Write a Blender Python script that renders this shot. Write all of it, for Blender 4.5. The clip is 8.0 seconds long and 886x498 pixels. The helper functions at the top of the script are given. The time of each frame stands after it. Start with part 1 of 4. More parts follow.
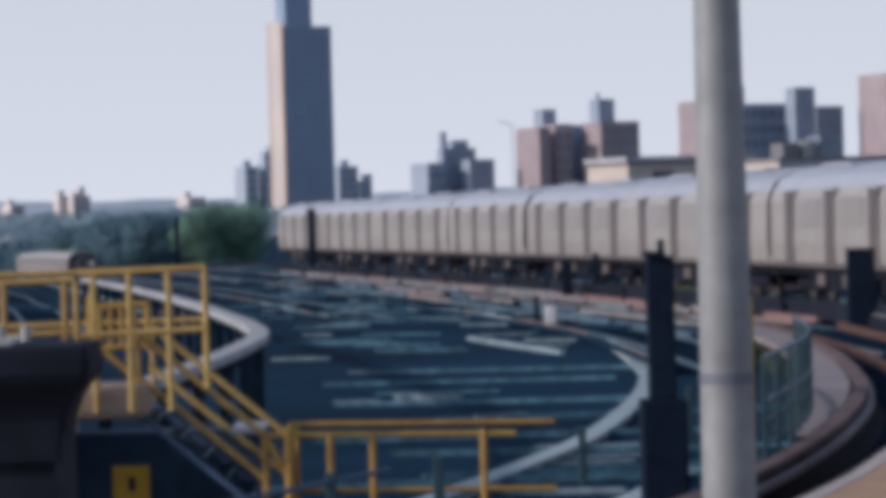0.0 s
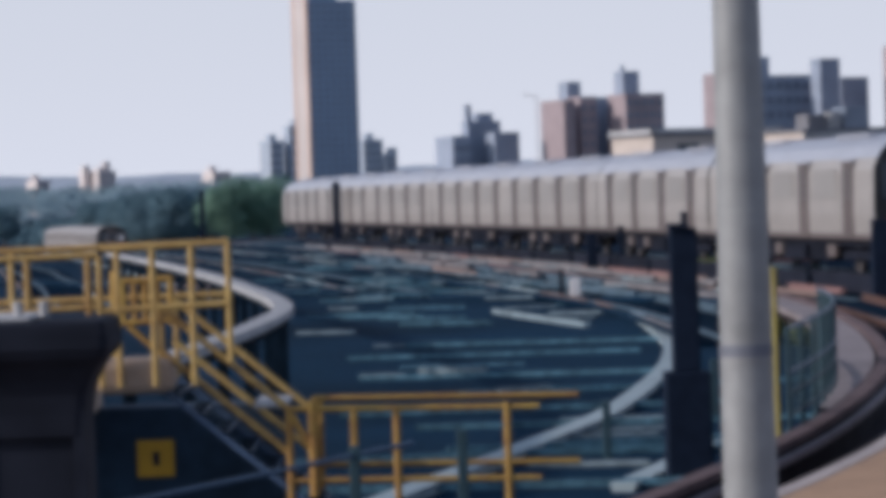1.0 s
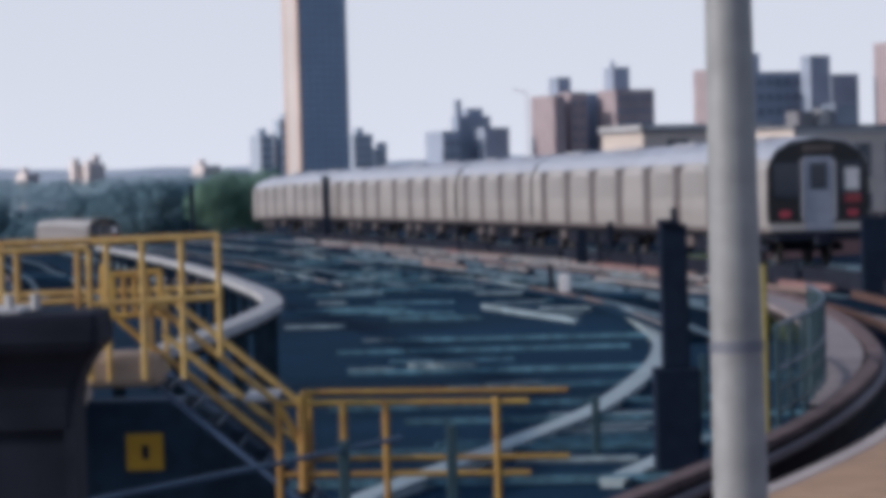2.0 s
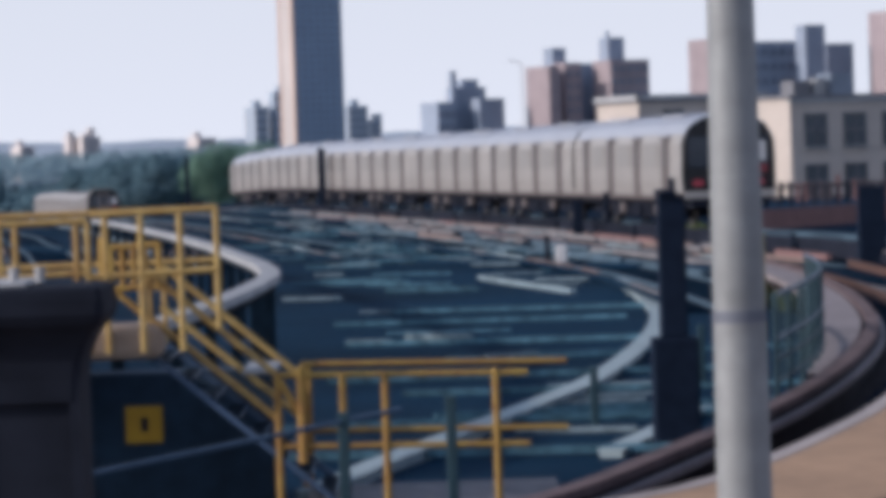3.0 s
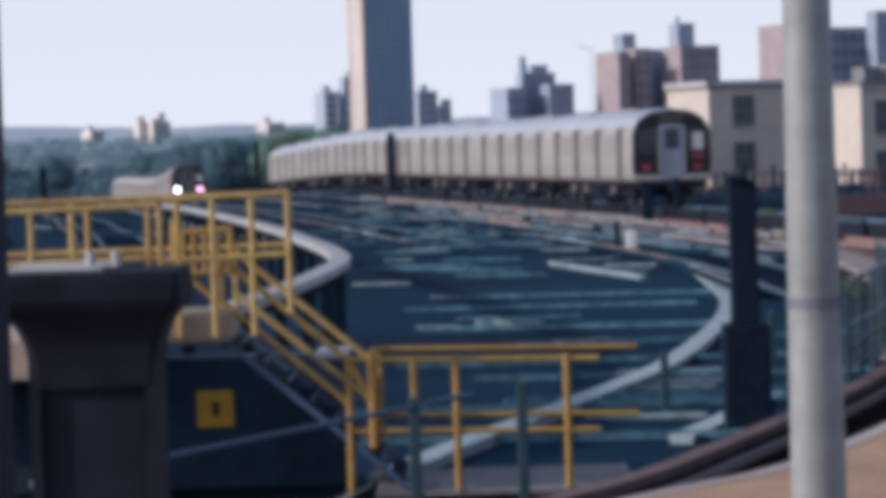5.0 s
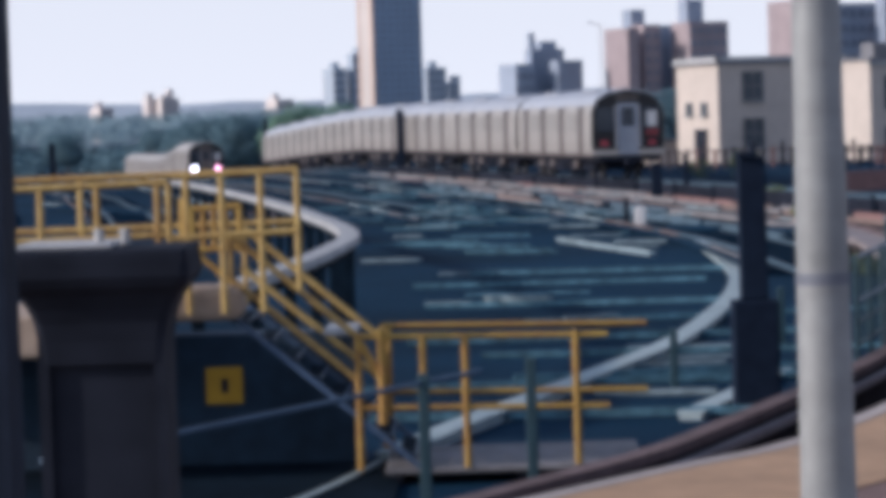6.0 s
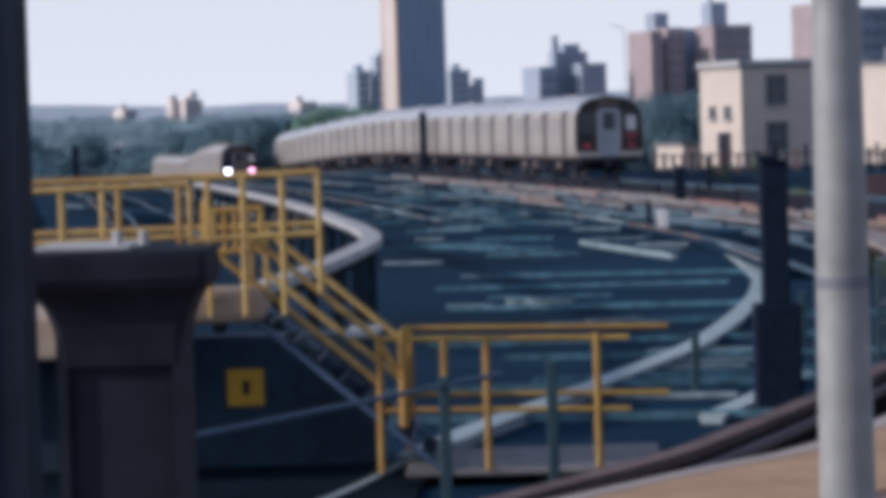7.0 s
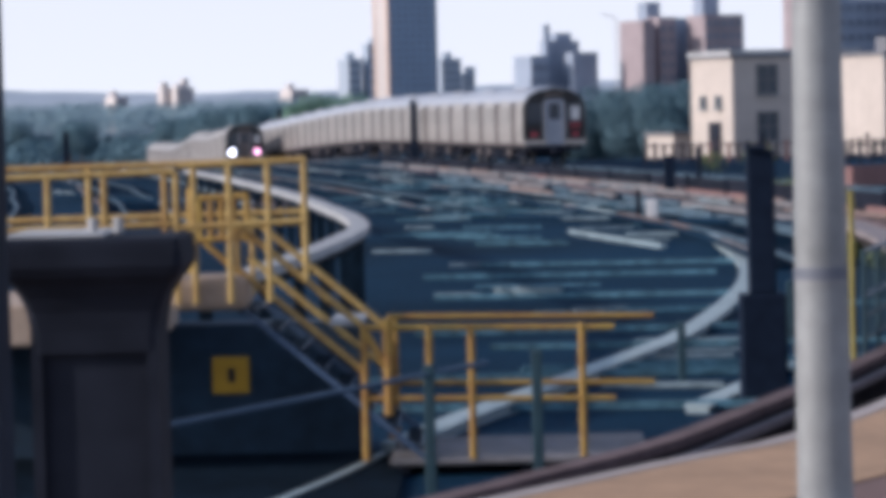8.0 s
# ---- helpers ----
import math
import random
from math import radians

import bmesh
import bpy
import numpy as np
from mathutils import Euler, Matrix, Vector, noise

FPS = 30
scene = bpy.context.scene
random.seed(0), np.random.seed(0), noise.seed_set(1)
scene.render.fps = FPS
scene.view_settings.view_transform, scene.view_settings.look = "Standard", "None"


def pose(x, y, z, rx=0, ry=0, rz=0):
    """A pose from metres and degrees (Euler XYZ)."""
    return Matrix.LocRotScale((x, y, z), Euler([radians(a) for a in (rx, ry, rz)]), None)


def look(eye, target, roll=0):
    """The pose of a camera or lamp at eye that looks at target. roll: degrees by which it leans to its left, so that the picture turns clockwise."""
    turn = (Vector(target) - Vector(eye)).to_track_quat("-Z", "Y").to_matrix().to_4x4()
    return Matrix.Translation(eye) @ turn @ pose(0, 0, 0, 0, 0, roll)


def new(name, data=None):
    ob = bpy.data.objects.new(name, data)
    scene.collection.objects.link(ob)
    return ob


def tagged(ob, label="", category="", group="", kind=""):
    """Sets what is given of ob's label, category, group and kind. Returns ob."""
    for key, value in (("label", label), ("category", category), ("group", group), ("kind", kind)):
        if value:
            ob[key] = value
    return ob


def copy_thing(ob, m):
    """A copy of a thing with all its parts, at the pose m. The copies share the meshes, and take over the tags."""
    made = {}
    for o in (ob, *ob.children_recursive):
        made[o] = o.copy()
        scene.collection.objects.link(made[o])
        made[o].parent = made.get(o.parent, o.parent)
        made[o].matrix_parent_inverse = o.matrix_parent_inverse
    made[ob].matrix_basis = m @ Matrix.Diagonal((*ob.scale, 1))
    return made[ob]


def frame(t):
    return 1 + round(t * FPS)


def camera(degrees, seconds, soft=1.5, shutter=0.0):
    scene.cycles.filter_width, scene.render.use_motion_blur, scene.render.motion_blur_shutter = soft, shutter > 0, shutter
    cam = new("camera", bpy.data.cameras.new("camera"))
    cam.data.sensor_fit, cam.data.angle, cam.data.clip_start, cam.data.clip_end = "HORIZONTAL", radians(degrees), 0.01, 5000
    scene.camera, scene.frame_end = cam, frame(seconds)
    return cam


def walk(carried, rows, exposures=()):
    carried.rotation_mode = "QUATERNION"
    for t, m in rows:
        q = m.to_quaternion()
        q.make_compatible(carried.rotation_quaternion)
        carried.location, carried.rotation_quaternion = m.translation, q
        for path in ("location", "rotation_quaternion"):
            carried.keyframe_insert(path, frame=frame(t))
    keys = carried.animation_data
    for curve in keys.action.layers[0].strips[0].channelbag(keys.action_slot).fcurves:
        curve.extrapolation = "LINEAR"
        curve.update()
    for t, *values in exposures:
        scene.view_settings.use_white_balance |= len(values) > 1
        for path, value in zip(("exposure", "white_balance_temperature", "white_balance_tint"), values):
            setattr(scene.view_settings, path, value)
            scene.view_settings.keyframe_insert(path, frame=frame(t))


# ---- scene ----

# ---------------------------------------------------------------- camera
cam = camera(15.66, 8.0, soft=7.3)
EYE = 2.5
PATH = [
    (0.0, 0.034, 89.476, 1.613, -0.998),
    (0.5, 0.036, 89.475, 1.770, -0.691),
    (1.0, 0.056, 89.011, 1.894, -0.549),
    (1.5, 0.062, 88.923, 1.672, -0.562),
    (1.7, 0.058, 88.961, 1.558, -0.686),
    (2.8, 0.030, 88.518, 1.802, -0.877),
    (3.0, 0.026, 88.402, 1.877, -0.819),
    (3.5, 0.018, 88.198, 1.787, -0.711),
    (4.0, 0.034, 88.065, 1.822, -0.608),
    (4.5, 0.000, 88.190, 1.779, -0.056),
    (4.7, 0.008, 88.206, 1.705, 0.212),
    (5.8, 0.008, 87.873, 1.838, 0.606),
    (6.0, 0.009, 87.769, 1.817, 0.571),
    (6.5, 0.027, 87.718, 1.706, 0.712),
    (7.0, 0.022, 87.828, 1.673, 0.986),
    (7.5, 0.036, 87.904, 1.648, 1.045),
    (8.0, 0.064, 87.618, 1.401, 0.833),
]
walk(cam, [(t, pose(x, 0.0, EYE, rx, ry, rz)) for t, x, rx, ry, rz in PATH],
     exposures=[(0.0, -0.12, 5050, 9), (1.5, -0.08, 5050, 9), (3.0, 0.06, 5050, 9), (4.0, 0.18, 5050, 9), (4.5, 0.09, 5050, 9), (6.0, 0.16, 5050, 9), (6.5, 0.17, 5050, 9), (7.0, 0.05, 5050, 9), (7.5, 0.12, 5050, 9), (8.0, 0.26, 5050, 9)])

# ---------------------------------------------------------------- light
SUN_FROM = Vector((-0.93, -0.22, 0.36)).normalized()
sun = new("sun", bpy.data.lights.new("sun", "SUN"))
sun.data.energy, sun.data.angle, sun.data.color = 3.2, radians(1.5), (1.0, 0.76, 0.55)
sun.matrix_world = look(SUN_FROM * 50, (0, 0, 0))

world = bpy.data.worlds.new("hazy_evening_sky")
scene.world = world
world.use_nodes = True
wn, wl = world.node_tree.nodes, world.node_tree.links
sky = wn.new("ShaderNodeTexSky")
sky.sky_type, sky.sun_disc = "NISHITA", False
sky.sun_elevation = math.asin(SUN_FROM.z)
sky.sun_rotation = math.atan2(SUN_FROM.x, SUN_FROM.y)
sky.air_density, sky.dust_density, sky.ozone_density = 1.0, 4.0, 2.0
# the veil of haze is thick towards the horizon and thins out overhead
direction = wn.new("ShaderNodeTexCoord")
split = wn.new("ShaderNodeSeparateXYZ")
wl.new(direction.outputs["Generated"], split.inputs[0])
veil = wn.new("ShaderNodeMapRange")
for k_, v_ in (("From Min", 0.0), ("From Max", 0.5), ("To Min", 0.95), ("To Max", 0.12)):
    veil.inputs[k_].default_value = v_
wl.new(split.outputs["Z"], veil.inputs["Value"])
haze = wn.new("ShaderNodeMix")
haze.data_type = "RGBA"
haze.inputs[7].default_value = (9.2, 8.0, 7.05, 1)
wl.new(veil.outputs[0], haze.inputs[0])
wl.new(sky.outputs[0], haze.inputs[6])
wl.new(haze.outputs[2], wn["Background"].inputs[0])
wn["Background"].inputs[1].default_value = 0.1
scene.view_settings.exposure = 0.0


# ---------------------------------------------------------------- materials
def mat(name, colour, rough=0.6, metal=0.0, vary=0.25, grain=6.0, stain=0.7, bump=0.1, dirt=None, spec=0.4):
    """Two scales of noise over a base colour, with a little relief."""
    m = bpy.data.materials.new(name)
    m.use_nodes = True
    n, l = m.node_tree.nodes, m.node_tree.links
    b = n["Principled BSDF"]
    b.inputs["Roughness"].default_value, b.inputs["Metallic"].default_value = rough, metal
    b.inputs["Specular IOR Level"].default_value = spec
    co = n.new("ShaderNodeTexCoord")
    fine, wide = n.new("ShaderNodeTexNoise"), n.new("ShaderNodeTexNoise")
    for tex, s, d in ((fine, grain, 6.0), (wide, stain, 3.0)):
        tex.inputs["Scale"].default_value, tex.inputs["Detail"].default_value = s, d
        l.new(co.outputs["Object"], tex.inputs["Vector"])
    info = n.new("ShaderNodeObjectInfo")
    add = n.new("ShaderNodeMath")
    add.operation = "ADD"
    l.new(fine.outputs["Fac"], add.inputs[0])
    l.new(wide.outputs["Fac"], add.inputs[1])
    rnd = n.new("ShaderNodeMath")
    rnd.operation, rnd.inputs[1].default_value = "MULTIPLY_ADD", 0.25
    l.new(info.outputs["Random"], rnd.inputs[0])
    l.new(add.outputs[0], rnd.inputs[2])
    ramp = n.new("ShaderNodeMapRange")
    ramp.inputs["From Min"].default_value, ramp.inputs["From Max"].default_value = 0.75, 1.5
    l.new(rnd.outputs[0], ramp.inputs["Value"])
    mix = n.new("ShaderNodeMix")
    mix.data_type = "RGBA"
    low = dirt or [c * (1 - vary) for c in colour]
    mix.inputs[6].default_value = (*low, 1)
    mix.inputs[7].default_value = (*[min(1, c * (1 + vary * 0.6)) for c in colour], 1)
    l.new(ramp.outputs[0], mix.inputs[0])
    l.new(mix.outputs[2], b.inputs["Base Color"])
    if bump:
        bm_ = n.new("ShaderNodeBump")
        bm_.inputs["Strength"].default_value, bm_.inputs["Distance"].default_value = bump, 0.02
        l.new(fine.outputs["Fac"], bm_.inputs["Height"])
        l.new(bm_.outputs[0], b.inputs["Normal"])
    return m


def glow(name, colour, strength):
    m = bpy.data.materials.new(name)
    m.use_nodes = True
    b = m.node_tree.nodes["Principled BSDF"]
    b.inputs["Base Color"].default_value = (*colour, 1)
    b.inputs["Emission Color"].default_value = (*colour, 1)
    b.inputs["Emission Strength"].default_value = strength
    return m


M = {
    # ballast and ties: the yard's blue shade is put into their colour
    "ballast": mat("blue-shaded ballast", (0.010, 0.032, 0.064), 0.97, vary=0.75, grain=18, stain=0.12, bump=0.8, spec=0.04),
    "dark_concrete": mat("dark grey concrete", (0.035, 0.032, 0.040), 0.9, vary=0.5, grain=3, stain=1.0, bump=0.3, spec=0.1),
    "trackbed": mat("oily trackbed", (0.040, 0.034, 0.038), 0.9, vary=0.5, grain=9, bump=0.6, spec=0.08),
    "tie": mat("blue-shaded creosoted tie", (0.009, 0.026, 0.054), 0.9, vary=0.4, bump=0.4, spec=0.05),
    "rail": mat("rail steel", (0.30, 0.31, 0.33), 0.35, 0.8, vary=0.3),
    "rust": mat("rusty rail steel", (0.12, 0.065, 0.05), 0.75, 0.2, vary=0.4),
    "board": mat("weathered cover board", (0.23, 0.22, 0.23), 0.85, vary=0.4, spec=0.1),
    "orange_board": mat("rust-stained cover board", (0.235, 0.17, 0.15), 0.85, vary=0.4),
    "concrete": mat("pale concrete", (0.42, 0.42, 0.43), 0.85, vary=0.3, grain=5, stain=0.5, bump=0.3),
    "brown_coping": mat("rusty brown coping", (0.15, 0.11, 0.11), 0.85, vary=0.5, spec=0.1),
    "red_wall": mat("reddish low wall brick", (0.26, 0.15, 0.14), 0.9, vary=0.3),
    "nose": mat("beige concrete", (0.40, 0.31, 0.24), 0.85, vary=0.25),
    # the stair lies in shade; its dim blue is put into this colour
    "stair_shade": mat("shaded blue stair steel", (0.075, 0.115, 0.20), 0.5, vary=0.3),
    "pink_concrete": mat("stained concrete coping", (0.27, 0.23, 0.23), 0.85, vary=0.35, bump=0.3),
    "grey_tie": mat("bleached tie timber", (0.10, 0.19, 0.25), 0.85, vary=0.8, spec=0.1),
    "yard_rail": mat("dull yard rail steel", (0.10, 0.15, 0.20), 0.6, 0.2, vary=0.4, spec=0.2),
    "plank": mat("sun-bleached plank", (0.25, 0.315, 0.35), 0.85, vary=0.6, spec=0.1),
    "trough": mat("pale grey-green trough", (0.36, 0.43, 0.45), 0.7, vary=0.25),
    "tan": mat("tan platform paving", (0.43, 0.27, 0.155), 0.8, vary=0.25, grain=8, stain=1.2),
    "brown": mat("brown platform paving", (0.17, 0.105, 0.09), 0.8, vary=0.3),
    "edge": mat("pale platform edging", (0.42, 0.36, 0.33), 0.75, vary=0.25),
    "yellow": mat("yellow rail paint", (0.51, 0.375, 0.125), 0.55, vary=0.3, grain=10, dirt=(0.33, 0.19, 0.055)),
    "olive": mat("faded olive-yellow paint", (0.30, 0.25, 0.06), 0.6, vary=0.3),
    # shade round the platform end, put into one near-black colour
    "shade_dark": mat("near-black shade colour", (0.008, 0.016, 0.028), 0.95, vary=0.6, grain=6, stain=0.5, bump=0.4, spec=0.04),
    "worn_yellow": mat("dulled ochre rail paint", (0.40, 0.28, 0.055), 0.6, vary=0.35, grain=10, dirt=(0.30, 0.15, 0.04)),
    "sign_yellow": mat("yellow sign enamel", (0.55, 0.33, 0.02), 0.5, vary=0.2),
    "dark": mat("dark painted steel", (0.024, 0.031, 0.050), 0.8, vary=0.4, spec=0.06),
    "black": mat("black steel", (0.025, 0.029, 0.043), 0.8, vary=0.4, spec=0.05),
    "signal_black": mat("matt black signal paint", (0.014, 0.021, 0.040), 0.85, vary=0.4, spec=0.05),
    "wall": mat("dark blue painted wall", (0.021, 0.044, 0.080), 0.85, vary=0.4, stain=0.9),
    "blue_steel": mat("blue-grey painted steel", (0.085, 0.125, 0.19), 0.5, vary=0.3),
    "green_steel": mat("green-grey painted steel", (0.03, 0.065, 0.085), 0.6, vary=0.3),
    "galv": mat("galvanised pole steel", (0.30, 0.31, 0.315), 0.55, 0.1, vary=0.3, grain=9, stain=1.5, bump=0.05),
    "band": mat("dull band steel", (0.16, 0.17, 0.21), 0.6, 0.2),
    "stainless": mat("brushed stainless steel", (0.46, 0.425, 0.395), 0.42, 0.5, vary=0.14, grain=3, stain=0.6, bump=0.03),
    "roof_steel": mat("train roof steel", (0.52, 0.53, 0.58), 0.40, 0.5, vary=0.12),
    # second train's steel, toned down in colour for haze and its unlit side
    "far_steel": mat("dulled far car steel", (0.40, 0.375, 0.36), 0.5, 0.3, vary=0.2),
    "seam": mat("shadowed door pocket", (0.12, 0.10, 0.09), 0.6, vary=0.3),
    # doors are not recessed; a recess's shade is put into this dark steel
    "door": mat("recess-dark door steel", (0.14, 0.115, 0.11), 0.5, 0.2, vary=0.2),
    "door_glass": mat("door glass", (0.10, 0.085, 0.085), 0.35, vary=0.2, bump=0),
    # near the body's tone: the bright sky's reflection is put into the glass
    "window": mat("sky-pale train window glass", (0.42, 0.395, 0.37), 0.38, 0.5, vary=0.1, bump=0),
    "mask": mat("black cab mask", (0.010, 0.011, 0.016), 0.3, vary=0.3, bump=0),
    "cab_glass": mat("cab glass", (0.03, 0.04, 0.06), 0.08, vary=0.2, bump=0),
    "cab_door": mat("grey cab door", (0.30, 0.32, 0.38), 0.45, 0.3, vary=0.2),
    "under": mat("underframe grime", (0.020, 0.023, 0.036), 0.9, vary=0.5, spec=0.05),
    "wheel": mat("wheel steel", (0.10, 0.09, 0.09), 0.5, 0.6),
    "white": mat("white enamel", (0.72, 0.70, 0.70), 0.6, vary=0.15),
    "red": mat("red enamel", (0.26, 0.045, 0.055), 0.4, vary=0.2),
    "red_light": glow("red lens", (0.32, 0.04, 0.06), 0.06),
    "head_light": glow("lit head lamp", (1.0, 0.90, 0.90), 14.0),
    "pink_light": glow("lit pinkish head lamp", (1.0, 0.45, 0.58), 7.0),
    # skyline colours: the pale blue haze of distance is put into them
    "tower": mat("shaded hazy tower cladding", (0.27, 0.345, 0.47), 0.7, vary=0.15, grain=0.05, stain=0.02, bump=0),
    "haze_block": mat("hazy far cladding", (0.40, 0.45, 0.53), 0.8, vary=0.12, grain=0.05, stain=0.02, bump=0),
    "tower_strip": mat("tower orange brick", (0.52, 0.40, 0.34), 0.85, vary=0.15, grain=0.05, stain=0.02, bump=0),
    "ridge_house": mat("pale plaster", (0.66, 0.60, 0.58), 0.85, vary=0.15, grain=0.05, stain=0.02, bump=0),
    # sunlight on the tower's left side is put into this paler colour
    "tower_lit": mat("sunlit tower concrete", (0.54, 0.49, 0.47), 0.8, vary=0.15, grain=0.05, stain=0.02, bump=0),
    "brick": mat("hazed red-brown brick", (0.38, 0.315, 0.33), 0.9, vary=0.2, grain=0.3, stain=0.05, bump=0),
    "brick_grey": mat("hazed blue-grey brick", (0.335, 0.38, 0.475), 0.9, vary=0.2, grain=0.3, stain=0.05, bump=0),
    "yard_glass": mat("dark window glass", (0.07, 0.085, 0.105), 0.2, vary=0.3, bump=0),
    "far_glass": mat("hazed far window glass", (0.20, 0.235, 0.30), 0.3, vary=0.3, grain=0.3, bump=0),
    "cream": mat("cream render", (0.58, 0.51, 0.455), 0.85, vary=0.14, grain=1.5, stain=0.25),
    "roofing": mat("grey roofing", (0.20, 0.20, 0.22), 0.85, vary=0.25),
    # leaf colours are lifted and blued for the haze of distance
    "leaf": mat("hazed summer leaves", (0.155, 0.265, 0.195), 0.8, vary=0.3, grain=1.2, stain=0.25, bump=0),
    "leaf_dark": mat("hazed dark leaves", (0.105, 0.18, 0.225), 0.8, vary=0.3, grain=1.2, stain=0.25, bump=0),
    "bark": mat("bark", (0.10, 0.075, 0.06), 0.9, vary=0.4),
    # ridge and far woods are painted in the horizon's haze
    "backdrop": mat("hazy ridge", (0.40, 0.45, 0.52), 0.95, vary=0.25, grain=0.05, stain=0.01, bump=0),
    "far_hill": mat("hazed distant woods", (0.25, 0.345, 0.40), 0.95, vary=0.12, grain=0.05, stain=0.01, bump=0),
    "fence_timber": mat("brown-grey fence timber", (0.10, 0.08, 0.085), 0.9, vary=0.4),
    "weeds": mat("trackside weeds", (0.13, 0.16, 0.05), 0.8, vary=0.5),
}


# ---------------------------------------------------------------- mesh helpers
def part(name, bm, material, parent=None, label="", kind=""):
    me = bpy.data.meshes.new(name)
    bm.to_mesh(me)
    bm.free()
    me.materials.append(M[material])
    ob = new(name, me)
    if parent is not None:
        ob.parent = parent
    return tagged(ob, label=label, kind=kind)


def thing(name, m, label, category, group="", kind=""):
    e = new(name)
    e.matrix_basis = m
    return tagged(e, label, category, group, kind)


def box(bm, c, s, rot=None, bevel=0.0):
    """A box with centre c and full sizes s."""
    r = bmesh.ops.create_cube(bm, size=1.0)
    vs = r["verts"]
    bmesh.ops.scale(bm, vec=s, verts=vs)
    if bevel:
        es = list({e for v in vs for e in v.link_edges})
        vs = [v for v in bmesh.ops.bevel(bm, geom=es, offset=bevel, segments=2, affect="EDGES", profile=0.5)["verts"]] or vs
    m = Matrix.Translation(c) @ (rot if rot is not None else Matrix.Identity(4))
    bmesh.ops.transform(bm, matrix=m, verts=vs)
    return bm


def boxes(*items, bevel=0.0):
    bm = bmesh.new()
    for c, s in items:
        box(bm, c, s, bevel=bevel)
    return bm


def tube(bm, a, b, r, r2=None, seg=10):
    a, b = Vector(a), Vector(b)
    d = b - a
    m = Matrix.Translation((a + b) / 2) @ d.to_track_quat("Z", "Y").to_matrix().to_4x4()
    bmesh.ops.create_cone(bm, cap_ends=True, segments=seg, radius1=r, radius2=r if r2 is None else r2, depth=d.length, matrix=m)
    return bm


def tubes(*items, r=0.026, seg=10):
    bm = bmesh.new()
    for a, b in items:
        tube(bm, a, b, r, seg=seg)
    return bm


def curve_points(pts, step=1.0):
    """Smooth line through points, evenly stepped."""
    p = [Vector(q) for q in pts]
    p = [p[0] * 2 - p[1]] + p + [p[-1] * 2 - p[-2]]
    fine = []
    for i in range(1, len(p) - 2):
        for k in range(60):
            t = k / 60
            fine.append(0.5 * (2 * p[i] + (p[i + 1] - p[i - 1]) * t + (2 * p[i - 1] - 5 * p[i] + 4 * p[i + 1] - p[i + 2]) * t * t
                               + (3 * p[i] - p[i - 1] - 3 * p[i + 1] + p[i + 2]) * t ** 3))
    fine.append(p[-2])
    out, run = [fine[0]], 0.0
    for a, b in zip(fine, fine[1:]):
        run += (b - a).length
        if run >= step:
            out.append(b)
            run = 0.0
    return out


def side_of(line, i):
    d = line[min(i + 1, len(line) - 1)] - line[max(i - 1, 0)]
    return Vector((d.y, -d.x, 0)).normalized()


def shifted(line, off, dz=0.0):
    """The line moved off metres to its right."""
    return [p + side_of(line, i) * off + Vector((0, 0, dz)) for i, p in enumerate(line)]


def sweep(bm, line, profile):
    """Sweep a closed profile of (across, up) along the line."""
    rows = []
    for i, p in enumerate(line):
        n = side_of(line, i)
        rows.append([bm.verts.new(p + n * a + Vector((0, 0, u))) for a, u in profile])
    k = len(profile)
    for r0, r1 in zip(rows, rows[1:]):
        for j in range(k):
            bm.faces.new((r0[j], r0[(j + 1) % k], r1[(j + 1) % k], r1[j]))
    bm.faces.new(rows[0])
    bm.faces.new(rows[-1][::-1])
    bmesh.ops.recalc_face_normals(bm, faces=bm.faces)
    return bm


def rect(w, z0, z1, off=0.0):
    return [(off - w / 2, z0), (off + w / 2, z0), (off + w / 2, z1), (off - w / 2, z1)]


RAIL = [(-0.07, -0.15), (0.07, -0.15), (0.07, -0.13), (0.015, -0.11), (0.015, -0.04), (0.036, -0.03), (0.036, 0.0), (-0.036, 0.0), (-0.036, -0.03), (-0.015, -0.04), (-0.015, -0.11), (-0.07, -0.13)]


# ---------------------------------------------------------------- lines of the plan
TRAIN_LINE = curve_points([(11.2, 11.4, 0), (13.6, 30.4, 0), (14.4, 51.3, 0), (14.0, 71.63, 0), (12.6, 86.07, 0), (10.45, 101.08, 0), (8.35, 116.85, 0), (6.4, 128.82, 0), (4.6, 141.36, 0),
                           (3.05, 150.1, 0), (0.5, 164.54, 0), (-1.8, 177.84, 0), (-6.25, 204.25, -0.05), (-11.2, 232.56, -0.55), (-16.5, 262.77, -1.25), (-20.9, 293.17, -1.7), (-25.2, 325.47, -2.1), (-29.8, 355.3, -2.3), (-38.8, 408.5, -2.8), (-48.5, 475, -3.4)], 0.5)
WALL_LINE = curve_points([(-2.6, 14.5, 0.19), (-0.9, 18.0, 0.19), (0.37, 20.5, 0.19), (1.25, 22.3, 0.19), (1.88, 24.1, 0.19), (2.5, 26.0, 0.19), (3.2, 28.2, 0.19), (4.05, 31.2, 0.19), (5.02, 35.3, 0.19), (5.95, 40.0, 0.19), (6.65, 45.0, 0.19), (7.3, 52, 0.19), (7.7, 60, 0.19), (7.8, 72, 0.19)], 0.5)
EDGE_LINE = curve_points([(-12.0, -8.0, 1.05), (-8.0, -0.8, 1.05), (-4.5, 4.94, 1.05), (-1.6, 9.5, 1.05), (0.55, 13.01, 1.05), (1.38, 14.31, 1.05), (2.31, 16.89, 1.05), (2.96, 19.19, 1.05), (4.4, 24.7, 1.05), (6.2, 34.2, 1.05)], 0.4)
